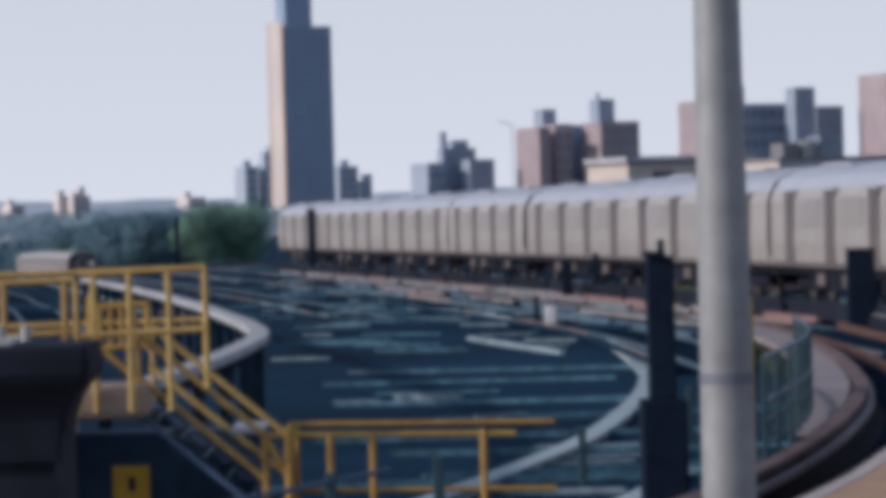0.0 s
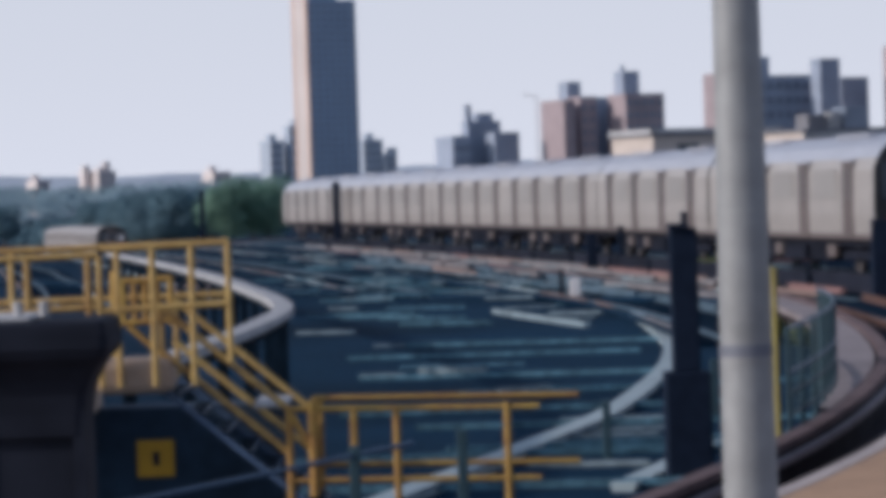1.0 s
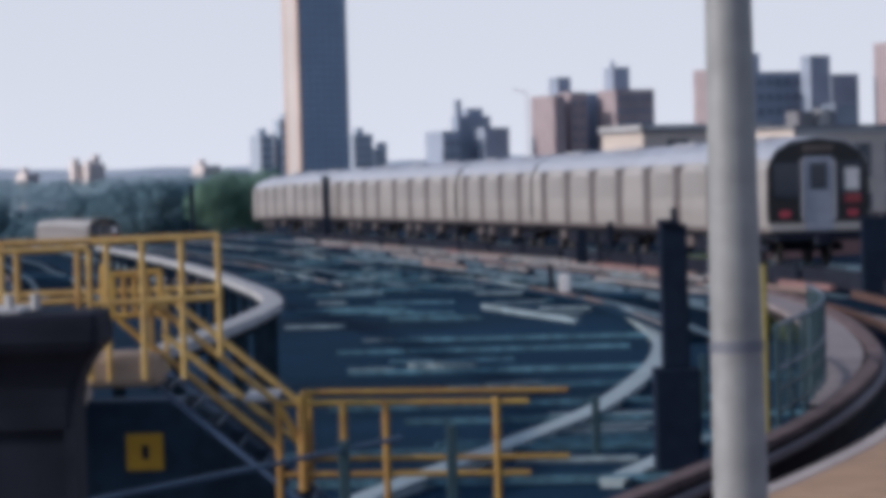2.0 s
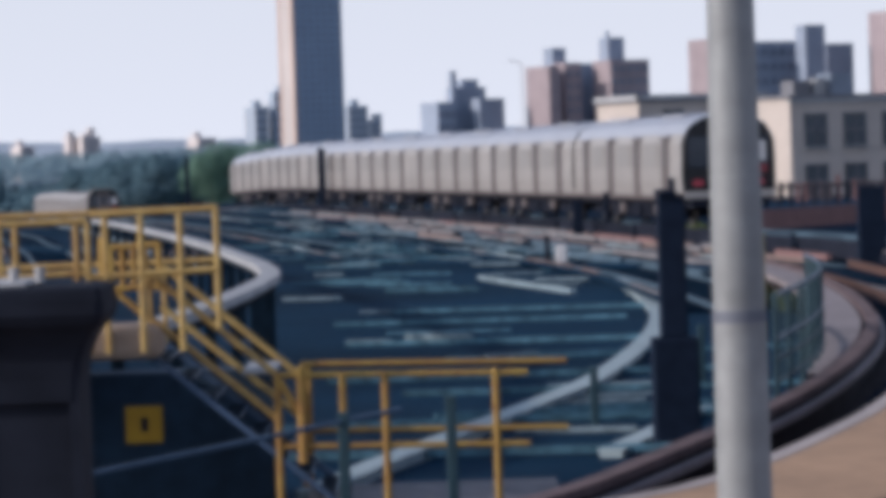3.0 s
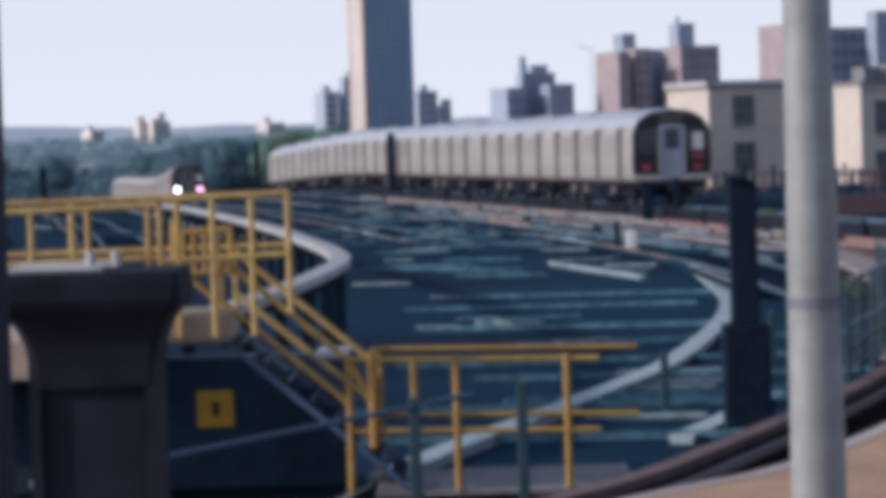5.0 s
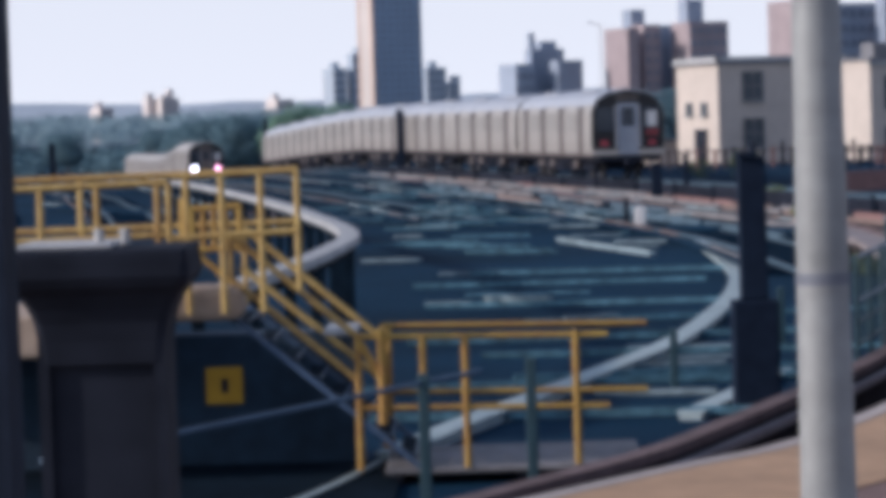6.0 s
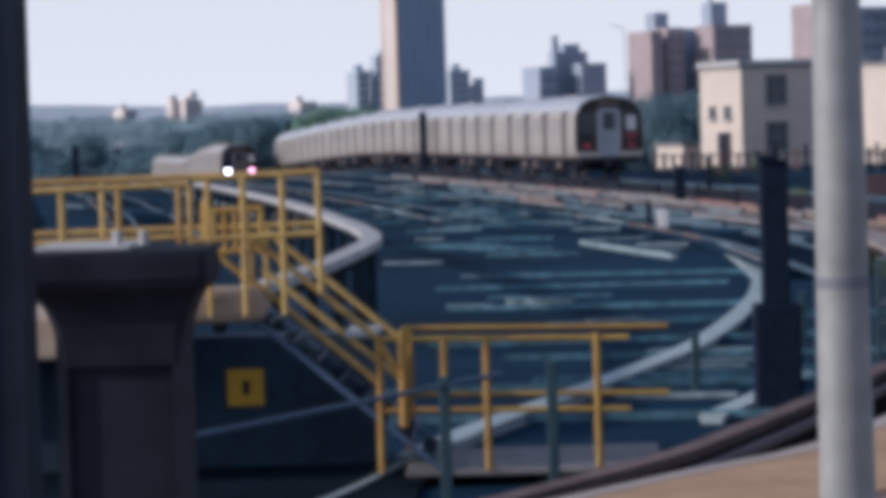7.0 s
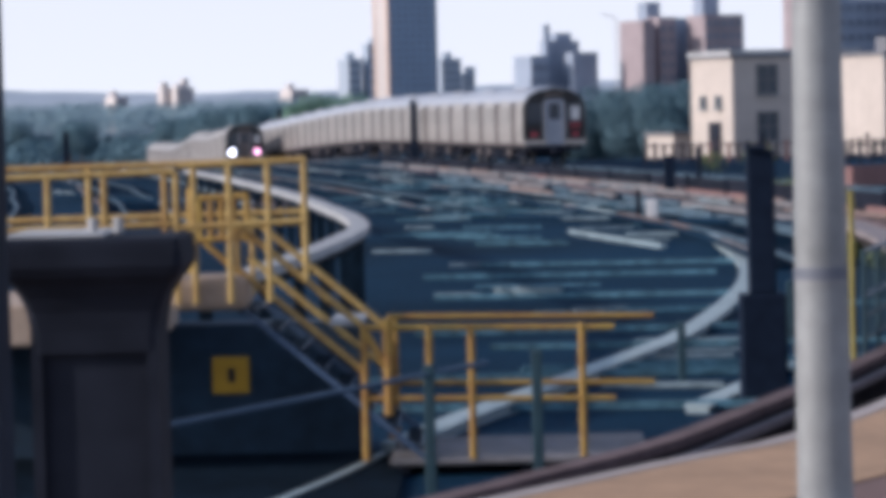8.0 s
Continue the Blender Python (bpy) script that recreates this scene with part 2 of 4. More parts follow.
MID_LINE = curve_points([(-0.80, 27.8, -0.42), (-0.71, 28.22, -0.42), (-0.13, 30.72, -0.42), (0.52, 33.1, -0.42), (1.50, 36.9, -0.42), (2.42, 40.7, -0.42), (3.28, 45.8, -0.42), (4.02, 51.2, -0.42), (4.55, 56.8, -0.42), (4.78, 62.0, -0.42), (4.90, 68.0, -0.42), (4.95, 73.5, -0.42)], 0.5)
LEFT_LINE = curve_points([(-3.1, 29.0, 1.0), (-2.79, 30.07, 1.0), (-2.51, 31.15, 1.0), (-2.27, 33.3, 1.0), (-2.04, 36.55, 1.0), (-1.86, 40.2, 1.0), (-1.78, 44.6, 1.0), (-2.10, 49.2, 1.0), (-2.77, 55.2, 1.0), (-3.72, 63.2, 1.0), (-5.5, 75.8, 1.0), (-7.6, 89.4, 1.0), (-9.4, 100, 1.0)], 0.5)


# ---------------------------------------------------------------- ground
def build_ground():
    bm = bmesh.new()
    xs = [-3000, -1200, -500, -200, -100, -60] + list(range(-40, 41, 4)) + [60, 100, 200, 500, 1200, 3000]
    ys = [-600, -100, -20] + list(range(-4, 230, 6)) + list(range(236, 436, 10)) + [470, 560, 900, 1500, 2500, 4500]
    def height(x, y):
        far = min(1, max(0, (y - 195) / 110))
        cut = min(1, max(0, (y - 315) / 50)) * min(1, max(0, (-32 - x) / 5))
        return -0.42 - 3.4 * far - (2.4 + min(1.7, max(0, (y - 389) * 0.012))) * cut + 0.05 * noise.noise(Vector((x * 0.2, y * 0.2, 0)))
    grid = [[bm.verts.new((x, y, height(x, y))) for x in xs] for y in ys]
    for a, b in zip(grid, grid[1:]):
        for i in range(len(xs) - 1):
            bm.faces.new((a[i], a[i + 1], b[i + 1], b[i]))
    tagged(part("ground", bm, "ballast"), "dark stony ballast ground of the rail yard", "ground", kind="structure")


build_ground()


# ---------------------------------------------------------------- tracks
def build_track(line, rail_mat="rail", board="board", ties=True, board_off=-1.55, label="", dz=0.0, fill=0.75, bed=False, low=False):
    t = thing("track", Matrix.Identity(4), label or "yard track with steel rails on dark ties and a third rail board", "track", "yard tracks", "structure")
    line = [p + Vector((0, 0, dz)) for p in line]
    for off in (-0.72, 0.72):
        part("rail", sweep(bmesh.new(), shifted(line, off, -0.1 if low else 0.0), [(a, b * 0.4) for a, b in RAIL] if low else RAIL), rail_mat, t)
    part("third_rail", sweep(bmesh.new(), shifted(line, board_off), rect(0.05, -0.1, 0.03 if low else 0.1)), "tie" if low else "under", t)
    lid = shifted(line, board_off, 0.05 if low else 0.16)
    i = 0
    while board and i < len(lid) - 4:
        n = random.choice((5, 7, 9, 12))
        if random.random() < fill:
            part("cover_board", sweep(bmesh.new(), lid[i:min(i + n, len(lid))], rect(0.11, 0.0, 0.03)), "under" if board == "under" else random.choice((board, board, board, board, board, "orange_board", "trough")), t)
        i += n + random.choice((0, 0, 1, 2))
    if bed:
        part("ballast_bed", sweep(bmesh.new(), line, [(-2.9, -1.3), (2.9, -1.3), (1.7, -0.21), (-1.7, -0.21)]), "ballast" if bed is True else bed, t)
    if ties:
        bm = bmesh.new()
        run = 0.0
        for i in range(1, len(line)):
            run += (line[i] - line[i - 1]).length
            if run > 0.62:
                run = 0.0
                n = side_of(line, i)
                f = Vector((-n.y, n.x, 0))
                w = 1.28 + 0.05 * random.random()
                c = line[i]
                v = [bm.verts.new(c + n * a + f * b + Vector((0, 0, u))) for u in (-0.36, -0.16) for a, b in ((-w, -0.11), (w, -0.11), (w, 0.11), (-w, 0.11))]
                for q in ((4, 5, 6, 7), (0, 1, 5, 4), (1, 2, 6, 5), (2, 3, 7, 6), (3, 0, 4, 7)):
                    bm.faces.new([v[j] for j in q])
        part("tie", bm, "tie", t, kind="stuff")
    return t


build_track(TRAIN_LINE, "yard_rail", board="under", board_off=-1.75, bed=True, label="curved main track with steel rails and a dark third rail")

YARD = [(-4.0, "board", "yard_rail"), (-8.0, "board", "yard_rail"), (-12.0, "board", "yard_rail"), (-16.5, "trough", "yard_rail"), (-21.0, "board", "yard_rail"), (-26.0, "trough", "yard_rail")]
for off, board, steel in YARD:
    far = [p for p in TRAIN_LINE if (57 if off > -10 else 92) < p.y < 215]
    build_track([p + Vector((0, 0, -0.2)) for p in shifted(far, off)], steel, board, low=True)
NEAR_LINE = shifted(WALL_LINE, 1.5, -0.22)
build_track(NEAR_LINE, "rust", "board", board_off=1.45, bed="trackbed", label="curved platform track with rusty rails in a dark trackbed")
SECOND_LINE = curve_points([(-9.0, 185, -0.45), (-15.2, 228, -0.95), (-18.92, 250, -1.45), (-21.7, 264.5, -2.1), (-24.9, 284, -2.15), (-27.2, 298.5, -2.8), (-31.0, 327.6, -3.4), (-36.8, 370, -3.65), (-43.0, 410, -3.8), (-49.5, 450, -4.2), (-60, 520, -4.8), (-78, 630, -5.3)], 1.0)
build_track(SECOND_LINE, "rail", "board", bed=True)
for pts in ([(9.0, 77.9, -0.26), (5.0, 84.55, -0.26), (0.0, 93.1, -0.26), (-7, 106.4, -0.26), (-16, 129.2, -0.26)],):
    build_track(curve_points(pts, 0.4), "yard_rail", "trough", fill=0.3, low=True, label="ladder track crossing the yard with scattered pale cover boards")


def build_trackside():
    # parapet between the platform track and the yard
    w = thing("parapet", Matrix.Identity(4), "low concrete parapet with a stained pinkish coping beside the platform track", "parapet", kind="structure")
    part("wall", sweep(bmesh.new(), shifted(WALL_LINE, -0.1), rect(0.16, -0.9, -0.07)), "dark_concrete", w)
    part("coping", sweep(bmesh.new(), shifted(WALL_LINE, -0.1), rect(0.18, -0.07, 0.0)), "brown_coping", w)
    part("conduit", sweep(bmesh.new(), shifted(WALL_LINE, 0.04, -0.14), rect(0.07, -0.03, 0.03)), "pink_concrete", w, "pale rusty conduit along the wall")
    far = [p for p in WALL_LINE if p.y > 33]
    bm = bmesh.new()
    rows = []
    for i, p in enumerate(far):
        n = side_of(far, i)
        w_ = 0.1 + 0.5 * min(1, (p.y - 33) / 9)
        rows.append([bm.verts.new(p + n * a + Vector((0, 0, u))) for a, u in ((-0.24, -0.12), (-0.24, -0.03), (-0.24 - w_, -0.03), (-0.24 - w_, -0.12))])
    for a, b in zip(rows, rows[1:]):
        for k_ in range(3):
            bm.faces.new((a[k_], a[k_ + 1], b[k_ + 1], b[k_]))
    bmesh.ops.recalc_face_normals(bm, faces=bm.faces)
    part("walkway", bm, "pink_concrete", w)
    # cable troughs
    t = thing("cable_trough", Matrix.Identity(4), "raised pale grey-green cable trough bending through the yard", "cable trough", "troughs")
    part("trough", sweep(bmesh.new(), MID_LINE, rect(0.25, -0.04, 0.06)), "trough", t)
    part("lid", sweep(bmesh.new(), shifted(MID_LINE, 0, 0.065), rect(0.30, 0.0, 0.03)), "trough", t)
    for i in range(4, len(MID_LINE), 5):
        p = MID_LINE[i]
        part("foot", boxes((p + Vector((0, 0, -0.1)), (0.2, 0.2, 0.13))), "dark", t)
    for pts in ([(2.0, 31.1, -0.42), (2.61, 33.23, -0.42), (3.44, 36.38, -0.42)], [(0.1, 52.3, -0.38), (1.25, 51.6, -0.38)], [(1.2, 46.1, -0.38), (2.3, 46.5, -0.38)], [(1.95, 77.5, -0.38), (2.75, 72.8, -0.38), (3.7, 67.5, -0.38)]):
        line = curve_points(pts, 0.4)
        t2 = thing("cable_trough", Matrix.Identity(4), "short pale cable trough lying on the ballast", "cable trough", "troughs")
        wide = 0.22 if line[0].y < 40 else 0.13
        part("trough", sweep(bmesh.new(), line, rect(wide, -0.1, 0.03)), "trough" if wide > 0.2 else "plank", t2)
        part("lid", sweep(bmesh.new(), shifted(line, 0, 0.035), rect(wide + 0.04, 0.0, 0.025)), "trough" if wide > 0.2 else "plank", t2)
    c = thing("conduit_run", Matrix.Identity(4), "thin pale conduit lying on the dark ground below the stair", "conduit")
    part("pipe", sweep(bmesh.new(), curve_points([(-2.6, 20.0, -0.38), (-1.34, 25.1, -0.38), (-0.84, 27.6, -0.38)], 0.5), rect(0.06, -0.08, 0.03)), "trough", c)
    # walkway that bends away behind the stair
    k = thing("walkway", Matrix.Identity(4), "pale weathered trackside walkway on low supports", "walkway", kind="structure")
    part("deck", sweep(bmesh.new(), LEFT_LINE, rect(0.27, -0.10, 0.0)), "concrete", k)
    for i in range(3, len(LEFT_LINE), 5):
        p = LEFT_LINE[i]
        # supports and beam have the shade below the deck in their colour
        part("support", boxes(((p.x, p.y, 0.25), (0.12, 0.12, 1.3)), bevel=0.01), "shade_dark", k)
    part("beam", sweep(bmesh.new(), shifted(LEFT_LINE, 0, -0.105), rect(0.16, -0.10, 0.0)), "shade_dark", k, "dark steel beam under the deck")


build_trackside()


def build_board_run(off, y0, y1, mats, label, w=0.14, top=0.0):
    """Long timber and concrete covers laid end to end beside the main track."""
    line = shifted([p for p in TRAIN_LINE if y0 < p.y < y1], off, -0.2)
    run = thing("cover_run", Matrix.Identity(4), label, "cable cover", "cover runs")
    i = 0
    while i < len(line) - 6:
        n = random.choice((5, 8, 12, 17))
        part("cover", sweep(bmesh.new(), line[i:i + n + 1], rect(w, -0.12, top + random.uniform(-0.015, 0.015))), random.choice(mats), run)
        i += n + random.choice((1, 1, 1, 3))


build_board_run(-2.6, 80, 190, ("orange_board", "orange_board", "board", "red_wall"), "rust-brown cover boards beside the main track")
build_board_run(-3.5, 78, 178, ("board", "board", "board", "orange_board"), "pale and rust-stained cover boards beside the main track")
build_board_run(-4.9, 74, 165, ("orange_board", "orange_board", "red_wall"), "weathered brown cover boards between the yard tracks")
build_board_run(-5.8, 72, 150, ("board", "board", "yard_rail"), "weathered grey cover boards in the yard")
build_board_run(-7.2, 72, 140, ("orange_board", "yard_rail", "yard_rail"), "grey and rust-stained cover boards in the yard", w=0.12)


def build_guard_board():
    """Low dark protection boards between the main track and the yard, in lengths of about six metres."""
    line = shifted([p for p in TRAIN_LINE if 70 < p.y < 195], -2.15)
    g = thing("guard_board", Matrix.Identity(4), "low dark protection boards along the main track", "guard board", kind="structure")
    for i in range(0, len(line) - 12, 12):
        part("board", sweep(bmesh.new(), line[i:i + 12], rect(0.07, -0.34, 0.16 + random.uniform(-0.03, 0.03))), "under", g)
        part("stake", boxes((line[i] + Vector((0, 0, -0.08)), (0.12, 0.12, 0.56))), "dark", g)


build_guard_board()


def build_platform():
    p = thing("platform", Matrix.Identity(4), "station platform paved in tan with a pale edge and a brown field", "platform", kind="structure")
    part("edge_strip", sweep(bmesh.new(), shifted(EDGE_LINE, 0.05), rect(0.10, -0.16, 0.0)), "edge", p)
    part("paving", sweep(bmesh.new(), shifted(EDGE_LINE, 0.58, -0.004), rect(0.96, -0.16, 0.0)), "tan", p)
    part("field", sweep(bmesh.new(), shifted(EDGE_LINE, 5.06, -0.012), rect(8.0, -0.16, 0.0)), "brown", p)
    part("face", sweep(bmesh.new(), shifted(EDGE_LINE, 0.3, -0.165), rect(0.2, -1.3, 0.0)), "dark_concrete", p)


build_platform()


# ---------------------------------------------------------------- yellow stair and railings
def rail_post(parent, x, y, z0, z1, mat_="yellow", r=0.022):
    part("post", tubes(((x, y, z0), (x, y, z1)), r=r * 1.15), mat_, parent)


def build_stair():
    D1, D2 = 25.84, 27.45
    deck = thing("end_deck", Matrix.Identity(4), "concrete deck at the platform end with a lit rounded nose", "deck", kind="structure")
    bm = boxes(((-4.4, 27.0, 0.88), (3.4, 2.2, 0.34)), bevel=0.03)
    part("slab", bm, "nose", deck)
    part("nose", boxes(((-2.21, 25.93, 1.12), (0.62, 0.72, 0.27)), bevel=0.07), "nose", deck, "sunlit rounded beige concrete nose")
    wall = thing("retaining_wall", Matrix.Identity(4), "dark blue retaining wall under the yellow stair", "wall", kind="structure")
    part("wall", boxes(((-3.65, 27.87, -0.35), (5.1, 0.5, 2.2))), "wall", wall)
    # sheet added to darken the ground where the platform end shades it
    part("sump_floor", boxes(((-3.5, 21.4, -0.42), (5.6, 12.4, 0.1))), "shade_dark", wall, "near-black sheet standing for the shade at the foot of the wall")
    # upper railing
    up = thing("railing", Matrix.Identity(4), "yellow painted pipe railing round the upper deck", "railing", "yellow railings")
    y = 25.5
    for a, b, z in ((-5.2, -2.45, 2.085), (-5.2, -2.45, 1.67)):
        part("rail", tubes(((a, y, z - 0.03), (b, y, z + 0.02))), "yellow", up)
    for x in (-4.9, -4.45, -4.0, -3.46, -3.01, -2.53, -2.44):
        rail_post(up, x, y, 1.05, 2.10)
    back = 28.02
    for z in (2.13, 1.68):
        part("rail", tubes(((-5.2, back, z - 0.02), (-1.55, back, z + 0.01))), "yellow", up)
    for x in (-5.0, -3.45):
        rail_post(up, x, back, 1.05, 2.13)
    gate = thing("railing", Matrix.Identity(4), "yellow pipe railing at the head of the stair", "railing", "yellow railings")
    for z in (2.165, 1.68):
        part("rail", tubes(((-2.42, y, z - 0.02), (-1.41, y, z + 0.01))), "yellow", gate)
    for x, z0 in ((-2.30, 1.05), (-2.02, 1.05), (-1.71, 1.05), (-1.42, 1.22)):
        rail_post(gate, x, y, z0, 2.17)
    # small gate in the middle
    g2 = thing("stair_gate", Matrix.Identity(4), "small yellow swing gate at the stair head", "gate")
    part("gate_frame", tubes(((-2.42, 26.41, 1.86), (-1.95, 26.41, 1.88)), ((-2.42, 26.41, 1.52), (-1.95, 26.41, 1.54)), ((-2.42, 26.41, 1.50), (-2.42, 26.41, 1.88)), ((-1.95, 26.41, 1.50), (-1.95, 26.41, 1.90))), "worn_yellow", g2)
    for x in (-2.34, -2.25, -2.16, -2.06):
        part("bar", tubes(((x, 26.41, 1.52), (x, 26.41, 1.87)), r=0.022), "worn_yellow", g2)
    part("brace", tubes(((-2.30, 26.38, 1.50), (-1.95, 26.38, 1.18)), r=0.024), "worn_yellow", g2)
    part("hinge_post", tubes(((-2.42, 26.5, 1.05), (-2.42, 26.5, 1.95)), r=0.03), "worn_yellow", g2)
    # stair
    st = thing("stair", Matrix.Identity(4), "steel stair with shaded blue-grey stringers and yellow handrails", "stair")
    x0, z0, x1, z1 = -2.02, 1.03, -0.52, -0.25
    n = 8
    for yy in (D1, D2):
        d = Vector((x1 - x0, 0, z1 - z0))
        bm = bmesh.new()
        box(bm, ((x0 + x1) / 2, yy, (z0 + z1) / 2), (d.length, 0.03, 0.045), Matrix.Rotation(math.atan2(-d.z, d.x), 4, "Y"))
        part("stringer", bm, "stair_shade", st)
        xe = -1.0 if yy == D1 else -0.84
        for up_ in (0.66, 0.30):
            part("handrail", tubes(((x0, yy, z0 + up_), (xe, yy, z0 + up_ + (z1 - z0) * (xe - x0) / (x1 - x0))), r=0.027), "yellow", st)
        for f in (0.02,):
            xx, zz = x0 + (x1 - x0) * f, z0 + (z1 - z0) * f
            rail_post(st, xx, yy, zz, zz + 0.70, r=0.02)
    for i in range(n):
        f = (i + 0.5) / n
        # treads are coloured as dark as the shade they lie in
        part("tread", boxes(((x0 + (x1 - x0) * f, (D1 + D2) / 2, z0 + (z1 - z0) * f), (0.15, D2 - D1 - 0.04, 0.015))), "shade_dark", st)
        part("nosing", boxes(((x0 + (x1 - x0) * f + 0.065, (D1 + D2) / 2, z0 + (z1 - z0) * f + 0.002), (0.015, D2 - D1 - 0.04, 0.016))), "stair_shade", st)
    # landing
    low = thing("landing", Matrix.Identity(4), "steel landing at the foot of the stair on dark legs", "landing", kind="structure")
    part("deck_plate", boxes(((0.25, 26.7, -0.285), (2.1, 1.75, 0.05)), bevel=0.01), "board", low)
    for x in (-0.7, 0.3, 1.15):
        part("leg", boxes(((x, 26.7, -0.42), (0.08, 1.5, 0.22))), "dark", low)
    lr = thing("railing", Matrix.Identity(4), "long yellow double railing along the lower landing", "railing", "yellow railings")
    for yy, xa, xb, zs in ((25.84, -1.02, 1.02, (0.80, 0.225)), (27.55, -0.85, 1.42, (0.775, 0.205))):
        for z in zs:
            part("rail", tubes(((xa, yy, z + 0.01), (xb, yy, z - 0.03)), r=0.023), "worn_yellow", lr)
    for x in (-0.99, -0.47, -0.13, 0.76):
        rail_post(lr, x, 25.84, -0.27, 0.81, "worn_yellow", r=0.026)
    rail_post(lr, -0.80, 25.84, 0.10, 0.87, "worn_yellow", r=0.036)
    part("brace", tubes(((-0.97, 25.84, 0.76), (-0.80, 25.84, 0.45)), r=0.03), "worn_yellow", lr)
    for x in (-0.84, -0.79):
        rail_post(lr, x, 27.55, -0.27, 0.79, "worn_yellow")
    part("kick_plate", boxes(((-1.14, 26.5, 0.835), (0.27, 1.2, 0.03)), bevel=0.01), "concrete", lr, "pale worn plate on top of the rail corner")


build_stair()


def build_wall_sign():
    s = thing("wall_sign", pose(-2.215, 27.605, 0.31), "square yellow enamel sign with a dark mark on the wall", "sign")
    part("plate", boxes(((0, 0, 0), (0.314, 0.012, 0.314)), bevel=0.004), "sign_yellow", s)
    part("mark", boxes(((0.005, -0.009, 0.0), (0.06, 0.006, 0.12))), "dark", s)


build_wall_sign()


def build_pipe_fence():
    f = thing("pipe_fence", Matrix.Identity(4), "blue-grey pipe fence with dark posts beside the track", "fence")
    line = curve_points([(-3.04, 22.0, 0.275), (-2.24, 22.8, 0.35), (-0.94, 24.1, 0.475), (0.36, 25.4, 0.60)], 0.6)
    bm = bmesh.new()
    ring = [(0.022 * math.cos(a), 0.022 * math.sin(a)) for a in (0, 1.05, 2.1, 3.14, 4.2, 5.25)]
    part("rail", sweep(bm, line, ring), "blue_steel", f)
    for x, y, z in ((-0.45, 24.6, 0.594), (0.386, 25.4, 0.63), (2.05, 34.31, 0.24), (3.8, 40.66, 0.30)):
        part("post", boxes(((x, y, (z - 0.8) / 2), (0.085, 0.085, z + 0.8)), bevel=0.01), "green_steel", f)
    g = thing("screen_fence", Matrix.Identity(4), "dark blue-green mesh fence on the bend of the track", "fence")
    sl = curve_points([(3.62, 31.0, 1.08), (4.25, 33.6, 1.1), (4.75, 36.3, 1.1), (5.1, 39, 1.1), (5.3, 42, 1.1)], 0.35)
    for up_ in (0.0, -0.42):
        part("rail", sweep(bmesh.new(), shifted(sl, 0.0, up_), ring), "blue_steel", g)
    for up_ in (-0.62, -0.84):
        part("rail", sweep(bmesh.new(), shifted(sl, 0.0, up_), ring), "green_steel", g)
    for i in range(0, len(sl), 3):
        p = sl[i]
        part("post", tubes(((p.x, p.y, -0.42), (p.x, p.y, p.z + 0.03)), r=0.024), "green_steel", g)
    for i in range(len(sl)):
        p = sl[i]
        part("picket", tubes(((p.x, p.y, 0.25), (p.x, p.y, p.z)), r=0.011, seg=6), "green_steel", g)


build_pipe_fence()


def build_marker_post():
    m = thing("marker_post", pose(3.40, 30.0, -0.42), "slim olive-yellow painted marker post beside the platform track", "post")
    part("shaft", tubes(((0, 0, 0), (0, 0, 2.1)), r=0.026, seg=12), "olive", m)
    part("cap", tubes(((0, 0, 2.1), (0, 0, 2.13)), r=0.034, seg=12), "olive", m)


build_marker_post()


# ---------------------------------------------------------------- near uprights
def build_lamp_pole():
    p = thing("lamp_pole", pose(1.222, 11.4, 1.04), "tall tapered grey steel lamp pole on the platform", "lamp pole")
    bm = bmesh.new()
    tube(bm, (0, 0, 0), (0, 0, 4.8), 0.100, 0.062, seg=32)
    part("shaft", bm, "galv", p)
    part("band", tubes(((0, 0, 0.85), (0, 0, 0.89)), r=0.096, seg=32), "band", p, "dull dark steel band")
    part("band", tubes(((0, 0, 1.36), (0, 0, 1.372)), r=0.0905, seg=32), "galv", p)
    part("base_plate", boxes(((0, 0, 0.012), (0.34, 0.34, 0.024)), bevel=0.004), "galv", p)


build_lamp_pole()


def build_capped_column():
    c = thing("capped_column", pose(-1.01, 8.74, 0.025), "dark steel column stump with a flared capital and pale top plate", "column")
    bm = boxes(((0, 0, 0.9), (0.30, 0.26, 2.3)), bevel=0.012)
    part("shaft", bm, "black", c)
    for x in (-0.155, 0.155):
        part("flange", boxes(((x, 0, 0.9), (0.03, 0.30, 2.3))), "black", c)
    # flared capital with a concave throat
    bm = bmesh.new()
    rings = []
    for a, u in ((0.168, 1.86), (0.170, 1.92), (0.178, 1.97), (0.192, 2.01), (0.212, 2.045), (0.235, 2.07), (0.246, 2.095), (0.246, 2.13)):
        b_ = 0.152 + (a - 0.168) * 1.05
        rings.append([bm.verts.new(v) for v in ((-a + 0.02, -b_, u), (a - 0.02, -b_, u), (a, -b_ + 0.02, u), (a, b_, u), (-a, b_, u), (-a, -b_ + 0.02, u))])
    for r0, r1 in zip(rings, rings[1:]):
        for q in range(6):
            bm.faces.new((r0[q], r0[(q + 1) % 6], r1[(q + 1) % 6], r1[q]))
    bm.faces.new(rings[0][::-1])
    bm.faces.new(rings[-1])
    part("capital", bm, "black", c)
    part("cap", boxes(((0.0, 0, 2.145), (0.485, 0.46, 0.05)), bevel=0.012), "black", c)
    part("top_plate", boxes(((-0.09, 0, 2.178), (0.26, 0.36, 0.014)), bevel=0.004), "concrete", c, "pale weathered top plate")
    for x in (0.0, 0.07):
        part("bolt", tubes(((x, -0.1, 2.18), (x, -0.1, 2.222)), r=0.014), "concrete", c, "pale bolt")


build_capped_column()


